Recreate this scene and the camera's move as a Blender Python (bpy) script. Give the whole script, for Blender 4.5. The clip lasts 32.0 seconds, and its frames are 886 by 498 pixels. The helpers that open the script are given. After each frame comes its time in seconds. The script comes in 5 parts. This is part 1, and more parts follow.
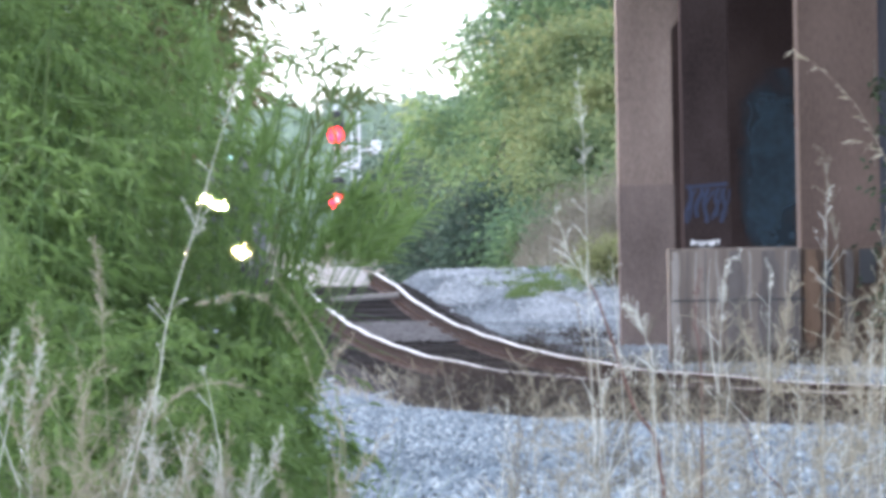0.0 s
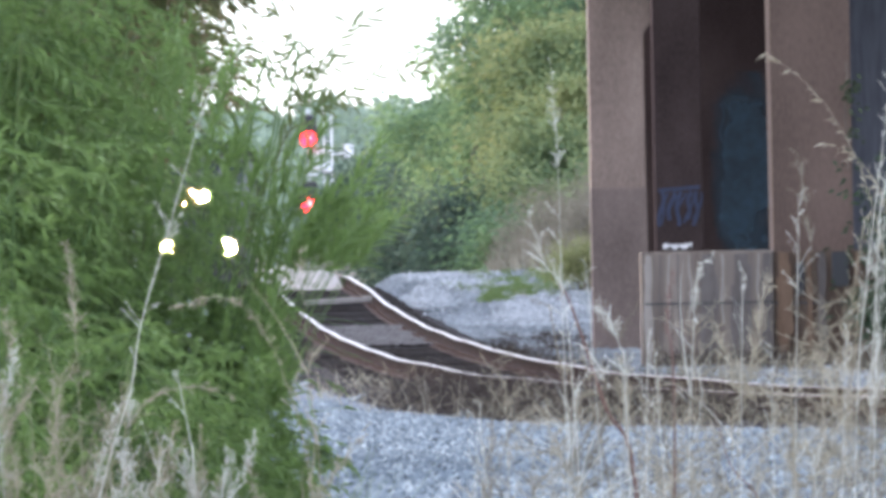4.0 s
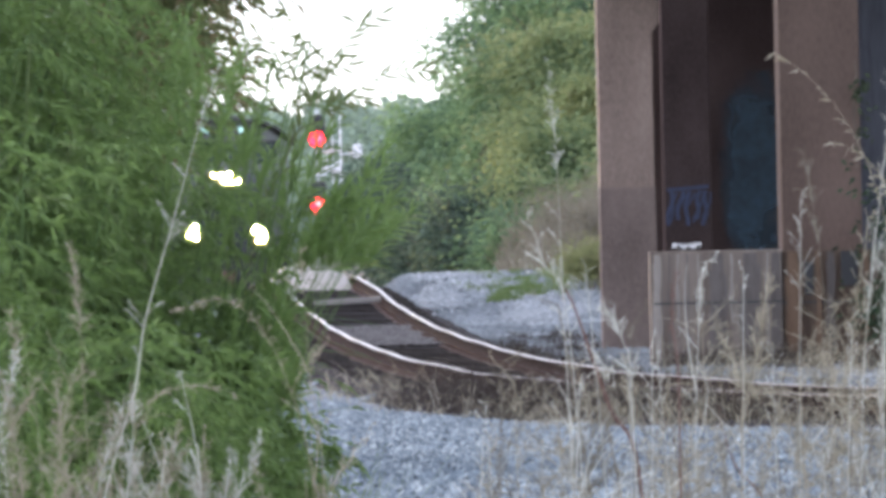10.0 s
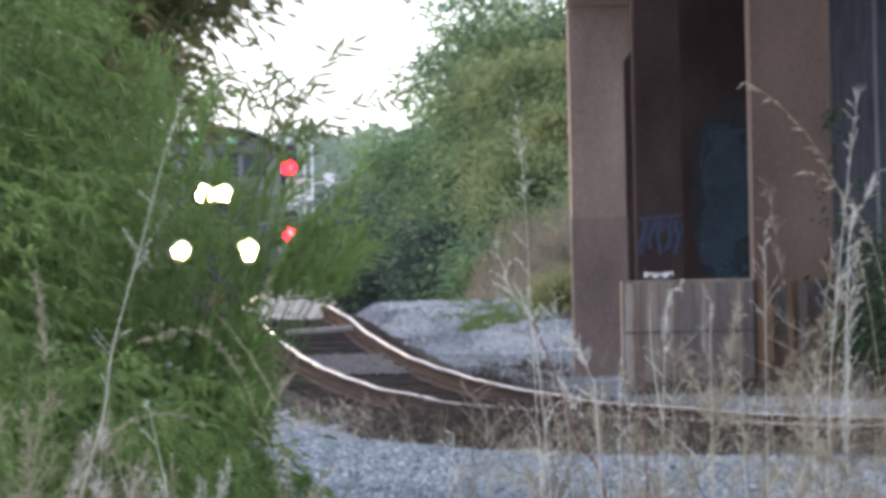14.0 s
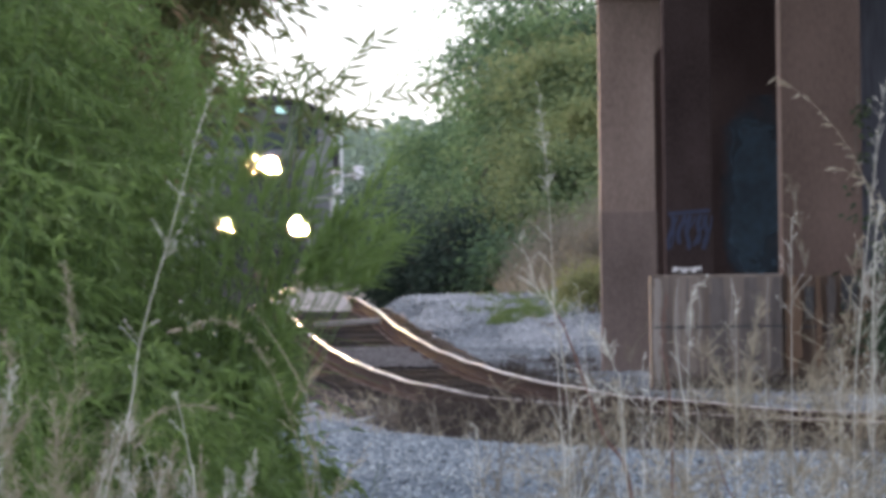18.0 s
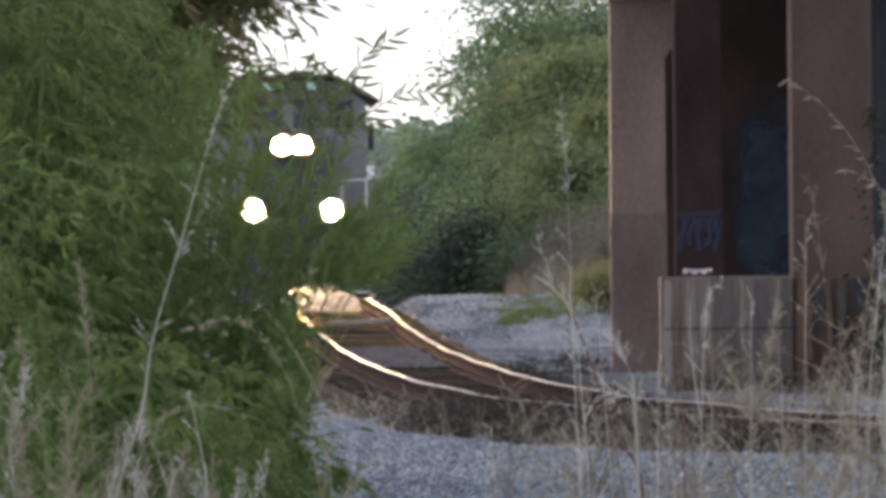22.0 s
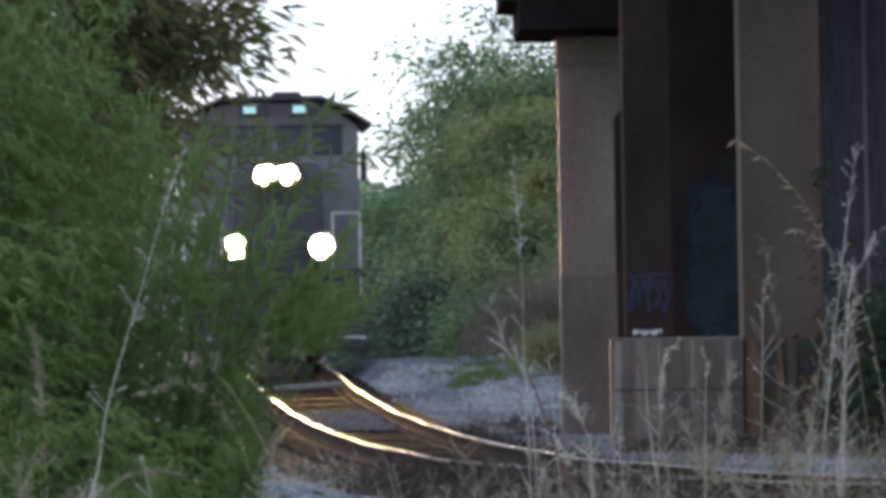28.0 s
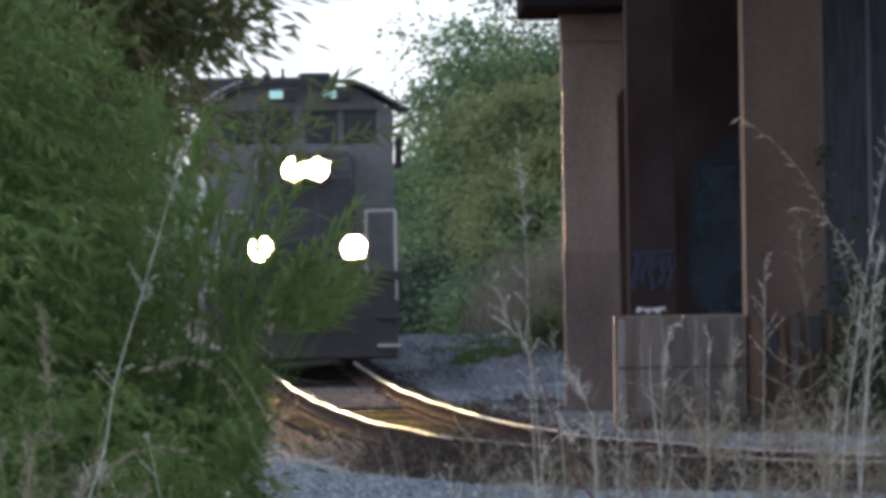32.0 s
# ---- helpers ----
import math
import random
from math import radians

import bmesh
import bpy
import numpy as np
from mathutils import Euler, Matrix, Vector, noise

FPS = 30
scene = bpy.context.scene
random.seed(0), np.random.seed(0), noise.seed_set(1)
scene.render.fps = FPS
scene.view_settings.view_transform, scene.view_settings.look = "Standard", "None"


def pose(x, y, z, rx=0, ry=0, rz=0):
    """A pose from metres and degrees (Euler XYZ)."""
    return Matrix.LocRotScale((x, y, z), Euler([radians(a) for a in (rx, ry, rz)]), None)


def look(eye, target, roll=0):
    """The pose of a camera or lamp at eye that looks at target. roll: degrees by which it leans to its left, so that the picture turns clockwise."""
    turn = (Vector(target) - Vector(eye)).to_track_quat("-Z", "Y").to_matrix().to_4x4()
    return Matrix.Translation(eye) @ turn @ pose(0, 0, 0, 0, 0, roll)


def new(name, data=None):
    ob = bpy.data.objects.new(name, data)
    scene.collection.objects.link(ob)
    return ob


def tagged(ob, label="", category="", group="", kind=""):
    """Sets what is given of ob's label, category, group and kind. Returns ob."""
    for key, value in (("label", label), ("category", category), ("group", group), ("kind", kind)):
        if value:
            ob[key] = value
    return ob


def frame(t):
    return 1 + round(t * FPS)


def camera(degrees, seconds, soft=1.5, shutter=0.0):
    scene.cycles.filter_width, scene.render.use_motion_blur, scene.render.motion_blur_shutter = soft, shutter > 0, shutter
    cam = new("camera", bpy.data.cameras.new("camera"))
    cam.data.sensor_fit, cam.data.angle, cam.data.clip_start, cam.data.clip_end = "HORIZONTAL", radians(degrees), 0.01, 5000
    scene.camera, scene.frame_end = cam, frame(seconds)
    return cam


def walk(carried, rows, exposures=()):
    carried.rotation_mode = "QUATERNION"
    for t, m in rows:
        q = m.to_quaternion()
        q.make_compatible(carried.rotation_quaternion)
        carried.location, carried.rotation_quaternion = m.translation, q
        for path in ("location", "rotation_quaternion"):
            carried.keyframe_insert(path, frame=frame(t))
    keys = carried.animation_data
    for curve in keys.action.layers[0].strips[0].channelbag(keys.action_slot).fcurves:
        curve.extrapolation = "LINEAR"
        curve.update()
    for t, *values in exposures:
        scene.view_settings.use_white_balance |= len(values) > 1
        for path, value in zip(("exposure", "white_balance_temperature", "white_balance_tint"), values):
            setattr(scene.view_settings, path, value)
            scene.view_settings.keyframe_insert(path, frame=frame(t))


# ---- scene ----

# ---- camera: stands still on a bank and pans a little; metres, the eye at EYE, looking along +y ----
EYE = Vector((0.0, 0.0, 1.6))
cam = camera(6.0, 32.0, soft=4.3)
# seconds, sideways and upward aim per 100 m, roll
AIM = [
    (0.0, -0.003, 0.099, -0.98), (0.5, -0.034, -0.034, -1.02), (1.0, 0.052, -0.085, -1.04), (1.5, 0.274, -0.06, -1.07),
    (2.0, 0.15, 0.126, -1.09), (2.5, 0.016, 0.167, -1.1), (3.0, 0.063, 0.19, -1.11), (3.5, 0.288, 0.122, -1.1),
    (5.5, 0.27, 0.213, -1.02), (6.0, 0.13, 0.215, -1.01), (6.5, 0.209, 0.055, -1.01), (7.0, 0.351, 0.014, -1.02),
    (7.5, 0.412, -0.018, -1.04), (8.0, 0.366, -0.063, -1.06), (8.5, 0.244, 0.107, -1.08), (9.0, 0.066, 0.256, -1.11),
    (9.5, 0.105, 0.294, -1.14), (10.0, 0.216, 0.137, -1.18), (10.5, 0.278, 0.108, -1.23), (11.0, 0.514, -0.038, -1.27),
    (11.5, 0.594, 0.104, -1.3), (12.0, 0.534, 0.363, -1.33), (12.5, 0.384, 0.413, -1.34), (13.0, 0.349, 0.451, -1.32),
    (13.5, 0.491, 0.456, -1.28), (15.5, 0.491, 0.548, -0.87), (16.0, 0.631, 0.303, -0.82), (16.5, 0.804, 0.233, -0.79),
    (17.0, 0.703, 0.469, -0.77), (17.5, 0.471, 0.564, -0.76), (18.0, 0.213, 0.398, -0.75), (18.5, 0.025, 0.22, -0.72),
    (19.0, 0.067, 0.292, -0.68), (19.5, 0.261, 0.431, -0.63), (20.0, 0.525, 0.47, -0.58), (20.5, 0.621, 0.559, -0.54),
    (21.0, 0.291, 0.6, -0.51), (21.5, -0.033, 0.39, -0.5), (22.0, 0.09, 0.407, -0.52), (22.5, 0.324, 0.508, -0.55),
    (23.0, 0.447, 0.637, -0.58), (23.5, 0.272, 0.725, -0.62), (24.0, 0.097, 0.707, -0.65), (24.5, 0.162, 0.751, -0.67),
    (25.0, 0.283, 1.281, -0.7), (25.5, 0.516, 1.409, -0.72), (27.5, 0.638, 1.289, -0.91), (28.0, 0.694, 1.142, -0.92),
    (28.5, 0.78, 0.744, -0.92), (29.0, 0.873, 0.793, -0.9), (29.5, 0.808, 0.863, -0.88), (30.0, 0.859, 1.018, -0.87),
    (30.5, 0.744, 1.029, -0.85), (31.0, 0.588, 0.883, -0.85), (31.5, 0.525, 0.818, -0.85), (32.0, 0.649, 0.875, -0.86),
]
walk(cam, [(t, look(EYE, EYE + Vector((a, 100.0, b)), r)) for t, a, b, r in AIM],
     exposures=[(0.0, 2.66, 5950, 15), (6.0, 2.42, 6050, 17), (13.0, 2.10, 6180, 18), (19.0, 1.66, 6350, 20),
                (25.0, 1.20, 6550, 24), (28.0, 1.12, 5850, 16), (32.0, 1.08, 5950, 17)])

# ---- light: bright hazy evening sky, sun low behind the trees ----
world = bpy.data.worlds.new("sky")
scene.world = world
world.use_nodes = True
wn = world.node_tree
sky = wn.nodes.new("ShaderNodeTexSky")
sky.sky_type, sky.sun_disc = "NISHITA", False
sky.sun_elevation, sky.sun_rotation = radians(36), radians(-90)
sky.dust_density, sky.air_density, sky.ozone_density = 0.3, 1.0, 4.0
haze = wn.nodes.new("ShaderNodeHueSaturation")  # thin evening haze pales the blue
haze.inputs["Saturation"].default_value = 0.4
wn.links.new(sky.outputs["Color"], haze.inputs["Color"])
wn.links.new(haze.outputs["Color"], wn.nodes["Background"].inputs["Color"])
wn.nodes["Background"].inputs["Strength"].default_value = 0.115
sun = new("sun", bpy.data.lights.new("sun", "SUN"))
sun.data.energy, sun.data.angle, sun.data.color = 0.5, radians(30), (1.0, 0.93, 0.85)
sun.matrix_world = look((0, 0, 50), (50, 0, 14))


# ---- materials ----
def nodes_of(name):
    m = bpy.data.materials.new(name)
    m.use_nodes = True
    return m, m.node_tree, m.node_tree.nodes["Principled BSDF"]


def surface(name, dark, light, rough=0.8, scale=4.0, bump=0.3, metal=0.0, stretch=(1, 1, 1), vary=0.0, fine=12.0, dist=0.02, spec=0.5):
    """Two scales of noise between two base colours, with relief; vary: by object."""
    m, nt, p = nodes_of(name)
    L = nt.links.new
    co = nt.nodes.new("ShaderNodeTexCoord")
    mp = nt.nodes.new("ShaderNodeMapping")
    mp.inputs["Scale"].default_value = stretch
    L(co.outputs["Object"], mp.inputs["Vector"])
    a, b = nt.nodes.new("ShaderNodeTexNoise"), nt.nodes.new("ShaderNodeTexNoise")
    for n, k, d in ((a, scale, 4), (b, scale * fine, 6)):
        n.inputs["Scale"].default_value, n.inputs["Detail"].default_value = k, d
        L(mp.outputs["Vector"], n.inputs["Vector"])
    mix = nt.nodes.new("ShaderNodeMath")
    mix.operation = "MULTIPLY_ADD"
    L(a.outputs["Fac"], mix.inputs[0])
    mix.inputs[1].default_value = 0.6
    half = nt.nodes.new("ShaderNodeMath")
    half.operation = "MULTIPLY"
    half.inputs[1].default_value = 0.4
    L(b.outputs["Fac"], half.inputs[0])
    L(half.outputs[0], mix.inputs[2])
    fac = mix.outputs[0]
    if vary:
        info = nt.nodes.new("ShaderNodeObjectInfo")
        add = nt.nodes.new("ShaderNodeMath")
        add.operation = "MULTIPLY_ADD"
        add.inputs[1].default_value = vary
        L(info.outputs["Random"], add.inputs[0])
        L(fac, add.inputs[2])
        fac = add.outputs[0]
    ramp = nt.nodes.new("ShaderNodeValToRGB")
    ramp.color_ramp.elements[0].position, ramp.color_ramp.elements[1].position = 0.34, 0.68 + vary
    ramp.color_ramp.elements[0].color, ramp.color_ramp.elements[1].color = (*dark, 1), (*light, 1)
    L(fac, ramp.inputs["Fac"])
    L(ramp.outputs["Color"], p.inputs["Base Color"])
    p.inputs["Roughness"].default_value, p.inputs["Metallic"].default_value = rough, metal
    p.inputs["Specular IOR Level"].default_value = spec
    bp = nt.nodes.new("ShaderNodeBump")
    bp.inputs["Strength"].default_value, bp.inputs["Distance"].default_value = bump, dist
    L(mix.outputs[0], bp.inputs["Height"])
    L(bp.outputs["Normal"], p.inputs["Normal"])
    return m


def islands(name, colours, rough=0.7, through_light=0.0, spec=0.3, patch=0.0):
    """Each small loose piece takes one of the colours, drawn together in patches of about 1/patch metres; leaves let light through."""
    m, nt, p = nodes_of(name)
    L = nt.links.new
    g = nt.nodes.new("ShaderNodeNewGeometry")
    ramp = nt.nodes.new("ShaderNodeValToRGB")
    e = ramp.color_ramp.elements
    while len(e) < len(colours):
        e.new(0.5)
    for i, c in enumerate(colours):
        e[i].position, e[i].color = i / (len(colours) - 1), (*c, 1)
    fac = g.outputs["Random Per Island"]
    if patch:
        co, n = nt.nodes.new("ShaderNodeTexCoord"), nt.nodes.new("ShaderNodeTexNoise")
        n.inputs["Scale"].default_value, n.inputs["Detail"].default_value = patch, 2
        L(co.outputs["Object"], n.inputs["Vector"])
        wide = nt.nodes.new("ShaderNodeMapRange")
        wide.inputs["From Min"].default_value, wide.inputs["From Max"].default_value = 0.33, 0.67
        L(n.outputs["Fac"], wide.inputs["Value"])
        mixed = nt.nodes.new("ShaderNodeMix")
        mixed.inputs["Factor"].default_value = 0.62
        L(fac, mixed.inputs["A"])
        L(wide.outputs["Result"], mixed.inputs["B"])
        fac = mixed.outputs["Result"]
    L(fac, ramp.inputs["Fac"])
    L(ramp.outputs["Color"], p.inputs["Base Color"])
    p.inputs["Roughness"].default_value = rough
    p.inputs["Specular IOR Level"].default_value = spec
    if through_light:
        t = nt.nodes.new("ShaderNodeBsdfTranslucent")
        L(ramp.outputs["Color"], t.inputs["Color"])
        s = nt.nodes.new("ShaderNodeMixShader")
        s.inputs["Fac"].default_value = through_light
        L(p.outputs[0], s.inputs[1])
        L(t.outputs[0], s.inputs[2])
        L(s.outputs[0], nt.nodes["Material Output"].inputs["Surface"])
    return m


def plain(name, colour, rough=0.5, metal=0.0):
    return surface(name, [c * 0.8 for c in colour], [min(1, c * 1.15) for c in colour], rough, 6.0, 0.08, metal)


def glow(name, colour, strength):
    m, nt, p = nodes_of(name)
    p.inputs["Base Color"].default_value = (*colour, 1)
    p.inputs["Emission Color"].default_value = (*colour, 1)
    p.inputs["Emission Strength"].default_value = strength
    return m


def faded_paint(name, dark, light, centre, half):
    """Sprayed paint that thins out unevenly towards the edges of a patch with this centre and these half sizes (x, z)."""
    m = surface(name, dark, light, 0.7, 2.5, 0.05, fine=4)
    nt = m.node_tree
    L, p = nt.links.new, nt.nodes["Principled BSDF"]
    co, mp, ln, no = (nt.nodes.new("ShaderNode" + k) for k in ("TexCoord", "Mapping", "VectorMath", "TexNoise"))
    mp.vector_type = "TEXTURE"
    mp.inputs["Location"].default_value = (centre[0], 0, centre[1])
    mp.inputs["Scale"].default_value = (half[0], 1000.0, half[1])
    ln.operation = "LENGTH"
    no.inputs["Scale"].default_value, no.inputs["Detail"].default_value = 2.6, 5
    L(co.outputs["Object"], mp.inputs["Vector"])
    L(mp.outputs["Vector"], ln.inputs[0])
    L(co.outputs["Object"], no.inputs["Vector"])
    add, edge, mix, clear = (nt.nodes.new("ShaderNode" + k) for k in ("Math", "MapRange", "MixShader", "BsdfTransparent"))
    add.operation = "MULTIPLY_ADD"
    add.inputs[1].default_value = 1.1
    L(no.outputs["Fac"], add.inputs[0])
    L(ln.outputs["Value"], add.inputs[2])
    edge.inputs["From Min"].default_value, edge.inputs["From Max"].default_value = 1.2, 1.62
    edge.inputs["To Min"].default_value, edge.inputs["To Max"].default_value = 0.92, 0.0
    L(add.outputs[0], edge.inputs["Value"])
    L(edge.outputs["Result"], mix.inputs["Fac"])
    L(clear.outputs[0], mix.inputs[1])
    L(p.outputs[0], mix.inputs[2])
    L(mix.outputs[0], nt.nodes["Material Output"].inputs["Surface"])
    return m


SOIL = surface("soil", (0.10, 0.085, 0.06), (0.22, 0.19, 0.15), 0.95, 0.7, 0.5, fine=20, spec=0.12)
BALLAST = surface("ballast_bed", (0.0812, 0.0924, 0.103), (0.248, 0.275, 0.297), 0.95, 1.3, 1.0, fine=14, dist=0.05, spec=0.12)
# Oily brown, darkened further to stand for the shadow below the near rail.
BED = surface("oily_shadowed_ballast", (0.010, 0.0078, 0.0072), (0.036, 0.028, 0.026), 0.95, 3.0, 1.0, fine=6, dist=0.05, spec=0.12)
STONE = islands("ballast_stone", [(0.0431, 0.0515, 0.0595), (0.215, 0.254, 0.272), (0.104, 0.122, 0.136), (0.362, 0.403, 0.399)], 0.9, spec=0.12)
RAIL_SIDE = surface("rusty_rail", (0.016, 0.010, 0.008), (0.046, 0.029, 0.022), 0.95, 8.0, 0.3, spec=0.05)
RAIL_TOP = surface("polished_rail_head", (0.5, 0.414, 0.353), (0.72, 0.612, 0.525), 0.33, 3.0, 0.05, 0.95)
TIE = surface("creosoted_wood", (0.0099, 0.0077, 0.0066), (0.033, 0.0253, 0.0209), 0.9, 5.0, 0.6, stretch=(1, 6, 6), vary=0.2, spec=0.12)
GREY_WOOD = surface("bleached_wood", (0.223, 0.2, 0.178), (0.337, 0.307, 0.274), 0.85, 5.0, 0.4, stretch=(1, 8, 8))
PALE_ROCK = surface("pale_rock", (0.42, 0.41, 0.39), (0.68, 0.66, 0.63), 0.9, 5.0, 0.4, spec=0.15)
STEEL = surface("rusty_steel", (0.06, 0.035, 0.025), (0.16, 0.09, 0.06), 0.7, 10.0, 0.2)
# Lightened: holds the stronger light on the column clear of the deck.
CONCRETE = surface("weathered_concrete", (0.180, 0.134, 0.109), (0.360, 0.277, 0.227), 0.9, 1.2, 0.25, stretch=(1, 1, 0.4), fine=30, spec=0.12)
CONCRETE_GREY = surface("streaked_grey_concrete", (0.085, 0.0651, 0.051), (0.25, 0.209, 0.174), 0.9, 1.5, 0.3, stretch=(1, 1, 0.1), fine=6, spec=0.12)
CONCRETE_RUST = surface("rust_stained_concrete", (0.0442, 0.03, 0.0212), (0.12, 0.0874, 0.0631), 0.9, 2.5, 0.3, stretch=(1, 1, 0.12), fine=5, spec=0.12)
# Next three: the shade under the bridge is part of the base colour.
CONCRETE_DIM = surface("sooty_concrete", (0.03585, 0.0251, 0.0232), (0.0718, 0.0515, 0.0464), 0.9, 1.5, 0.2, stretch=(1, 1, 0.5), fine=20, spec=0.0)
CONCRETE_SLATE = surface("slate_shade_concrete", (0.035, 0.037, 0.045), (0.085, 0.088, 0.10), 0.85, 1.6, 0.2, stretch=(1, 1, 0.15), fine=8, spec=0.1)
CONCRETE_MID = surface("half_shade_concrete", (0.02953, 0.0213, 0.0196), (0.06966, 0.0512, 0.0472), 0.9, 1.5, 0.2, stretch=(1, 1, 0.5), fine=20, spec=0.0)
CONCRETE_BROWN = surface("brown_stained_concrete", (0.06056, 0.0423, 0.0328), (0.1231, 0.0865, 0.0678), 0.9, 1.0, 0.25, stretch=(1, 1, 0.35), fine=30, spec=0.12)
# Near black, because the beam's unlit underside is coloured in.
DECK = surface("deep_shade_bridge_steel", (0.014, 0.012, 0.012), (0.03, 0.027, 0.027), 0.8, 2.0, 0.2, spec=0.0)
BLUE_PAINT = surface("blue_spray_paint", (0.0146, 0.0259, 0.0358), (0.0293, 0.0558, 0.0754), 0.7, 2.5, 0.05, fine=4)
INK_PAINT = plain("dark_blue_spray_paint", (0.022, 0.03, 0.062), 0.7)
CONCRETE_BAND = surface("grey_foot_concrete", (0.1209, 0.0925, 0.0799), (0.2461, 0.19, 0.164), 0.9, 1.6, 0.25, stretch=(1, 1, 0.4), fine=30, spec=0.12)
STAIN_PALE = surface("lime_streak", (0.191, 0.167, 0.142), (0.291, 0.258, 0.222), 0.9, 6.0, 0.1, stretch=(1, 1, 0.1), spec=0.12)
STAIN_TAN = surface("tan_rust_streak", (0.0842, 0.0524, 0.0324), (0.175, 0.118, 0.0792), 0.9, 5.0, 0.1, stretch=(1, 1, 0.12), spec=0.12)
STAIN_DARK = surface("dark_water_streak", (0.075, 0.0638, 0.0562), (0.158, 0.139, 0.124), 0.9, 6.0, 0.1, stretch=(1, 1, 0.1), spec=0.12)
WHITE_CLOTH = plain("white_plastic", (0.27, 0.27, 0.261), 0.7)
GALV = plain("galvanised_steel", (0.50, 0.52, 0.53), 0.5, 0.3)
BLACK = plain("black_paint", (0.02, 0.02, 0.02), 0.5)
PALE_STEEL = plain("pale_painted_steel", (0.72, 0.73, 0.74), 0.5)
HOT_LENS = glow("red_lamp_core", (1.0, 0.25, 0.25), 2.0)
RED_LENS = glow("red_signal_lens", (1.0, 0.008, 0.024), 3.0)
LAMP = glow("headlight_lens", (1.0, 0.6, 0.22), 2600.0)
LOCO_BLUE = plain("dark_slate_paint", (0.060, 0.062, 0.066), 0.5)
LOCO_GREY = plain("grey_painted_steel", (0.20, 0.205, 0.195), 0.45)
LOCO_DARK = plain("sooty_dark_steel", (0.05, 0.045, 0.045), 0.6)
YELLOW = plain("pale_handrail_paint", (0.55, 0.53, 0.48), 0.5)
# Sandy tone takes in the headlight glow on the crest.
CREST_SLAB = surface("sandy_crest_slab", (0.22, 0.19, 0.155), (0.36, 0.32, 0.265), 0.6, 2.5, 0.15, fine=10, spec=0.4)
BARK = surface("bark", (0.05, 0.04, 0.03), (0.15, 0.12, 0.09), 0.95, 8.0, 0.6, stretch=(1, 1, 0.3))
LEAF_BAMBOO = islands("narrow_green_leaf", [(0.146, 0.222, 0.064), (0.166, 0.252, 0.074), (0.188, 0.280, 0.084), (0.216, 0.312, 0.098)], 0.38, 0.55, spec=0.4, patch=2.2)
# Brown-green, darkened to give the shoots their silhouette against the sky.
LEAF_SHOOT = islands("silhouette_shoot_leaf", [(0.075, 0.105, 0.035), (0.125, 0.15, 0.05), (0.115, 0.115, 0.045), (0.19, 0.15, 0.07)], 0.4, 0.4, spec=0.4)
LEAF_DARK = islands("dark_green_leaf", [(0.081, 0.109, 0.0405), (0.189, 0.201, 0.0709), (0.135, 0.163, 0.0607), (0.27, 0.182, 0.101)], 0.55, 0.35)
CREEPER_LEAF = islands("dark_creeper_leaf", [(0.015, 0.028, 0.012), (0.035, 0.05, 0.02), (0.025, 0.04, 0.016)], 0.7, 0.15)
# Patches carry the shade between crowns; LEAF_TREE's darkest tone is lifted for haze.
LEAF_TREE = islands("green_tree_leaf", [(0.058, 0.098, 0.064), (0.125, 0.195, 0.105), (0.225, 0.325, 0.148), (0.345, 0.425, 0.185)], 0.8, 0.4, patch=0.6)
LEAF_OLIVE = islands("yellowing_leaf", [(0.090, 0.138, 0.072), (0.162, 0.215, 0.098), (0.245, 0.280, 0.118), (0.325, 0.325, 0.145)], 0.8, 0.4, patch=0.6)
LEAF_SHRUB = islands("grey_green_leaf", [(0.030, 0.050, 0.040), (0.070, 0.105, 0.075), (0.120, 0.165, 0.110), (0.19, 0.225, 0.140)], 0.8, 0.35, patch=0.6)
# Distance haze is mixed into these pale far-leaf tones.
LEAF_FAR = islands("haze_pale_far_leaf", [(0.216, 0.28, 0.215), (0.279, 0.35, 0.249), (0.243, 0.31, 0.249), (0.306, 0.37, 0.241)], 0.9, 0.4)
STRAW = islands("dry_straw", [(0.255, 0.220, 0.148), (0.425, 0.380, 0.275), (0.335, 0.293, 0.203), (0.520, 0.488, 0.385)], 0.7, 0.3)
PALE_STRAW = islands("bleached_straw", [(0.44, 0.42, 0.35), (0.62, 0.62, 0.55), (0.53, 0.52, 0.44), (0.70, 0.72, 0.66)], 0.5, 0.3)
WEED = islands("dry_brown_weed", [(0.12, 0.101, 0.0704), (0.24, 0.216, 0.158), (0.176, 0.152, 0.11), (0.304, 0.294, 0.229)], 0.85, 0.25)
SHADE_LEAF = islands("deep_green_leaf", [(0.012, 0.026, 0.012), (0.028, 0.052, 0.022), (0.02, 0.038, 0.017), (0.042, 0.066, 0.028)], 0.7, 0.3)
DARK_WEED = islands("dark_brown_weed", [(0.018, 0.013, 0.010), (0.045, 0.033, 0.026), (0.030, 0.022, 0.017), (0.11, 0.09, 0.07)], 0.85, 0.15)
YELLOW_LEAF = islands("yellow_green_leaf", [(0.13, 0.15, 0.06), (0.24, 0.25, 0.11), (0.18, 0.20, 0.08), (0.28, 0.27, 0.13)], 0.8, 0.35)
HEAP_STONE = islands("pale_heap_stone", [(0.15, 0.163, 0.168), (0.26, 0.278, 0.285), (0.20, 0.215, 0.222), (0.40, 0.42, 0.43)], 0.9, spec=0.12)
RED_STEM = islands("reddish_brown_stem", [(0.085, 0.045, 0.035), (0.14, 0.08, 0.062), (0.11, 0.06, 0.048)], 0.8)
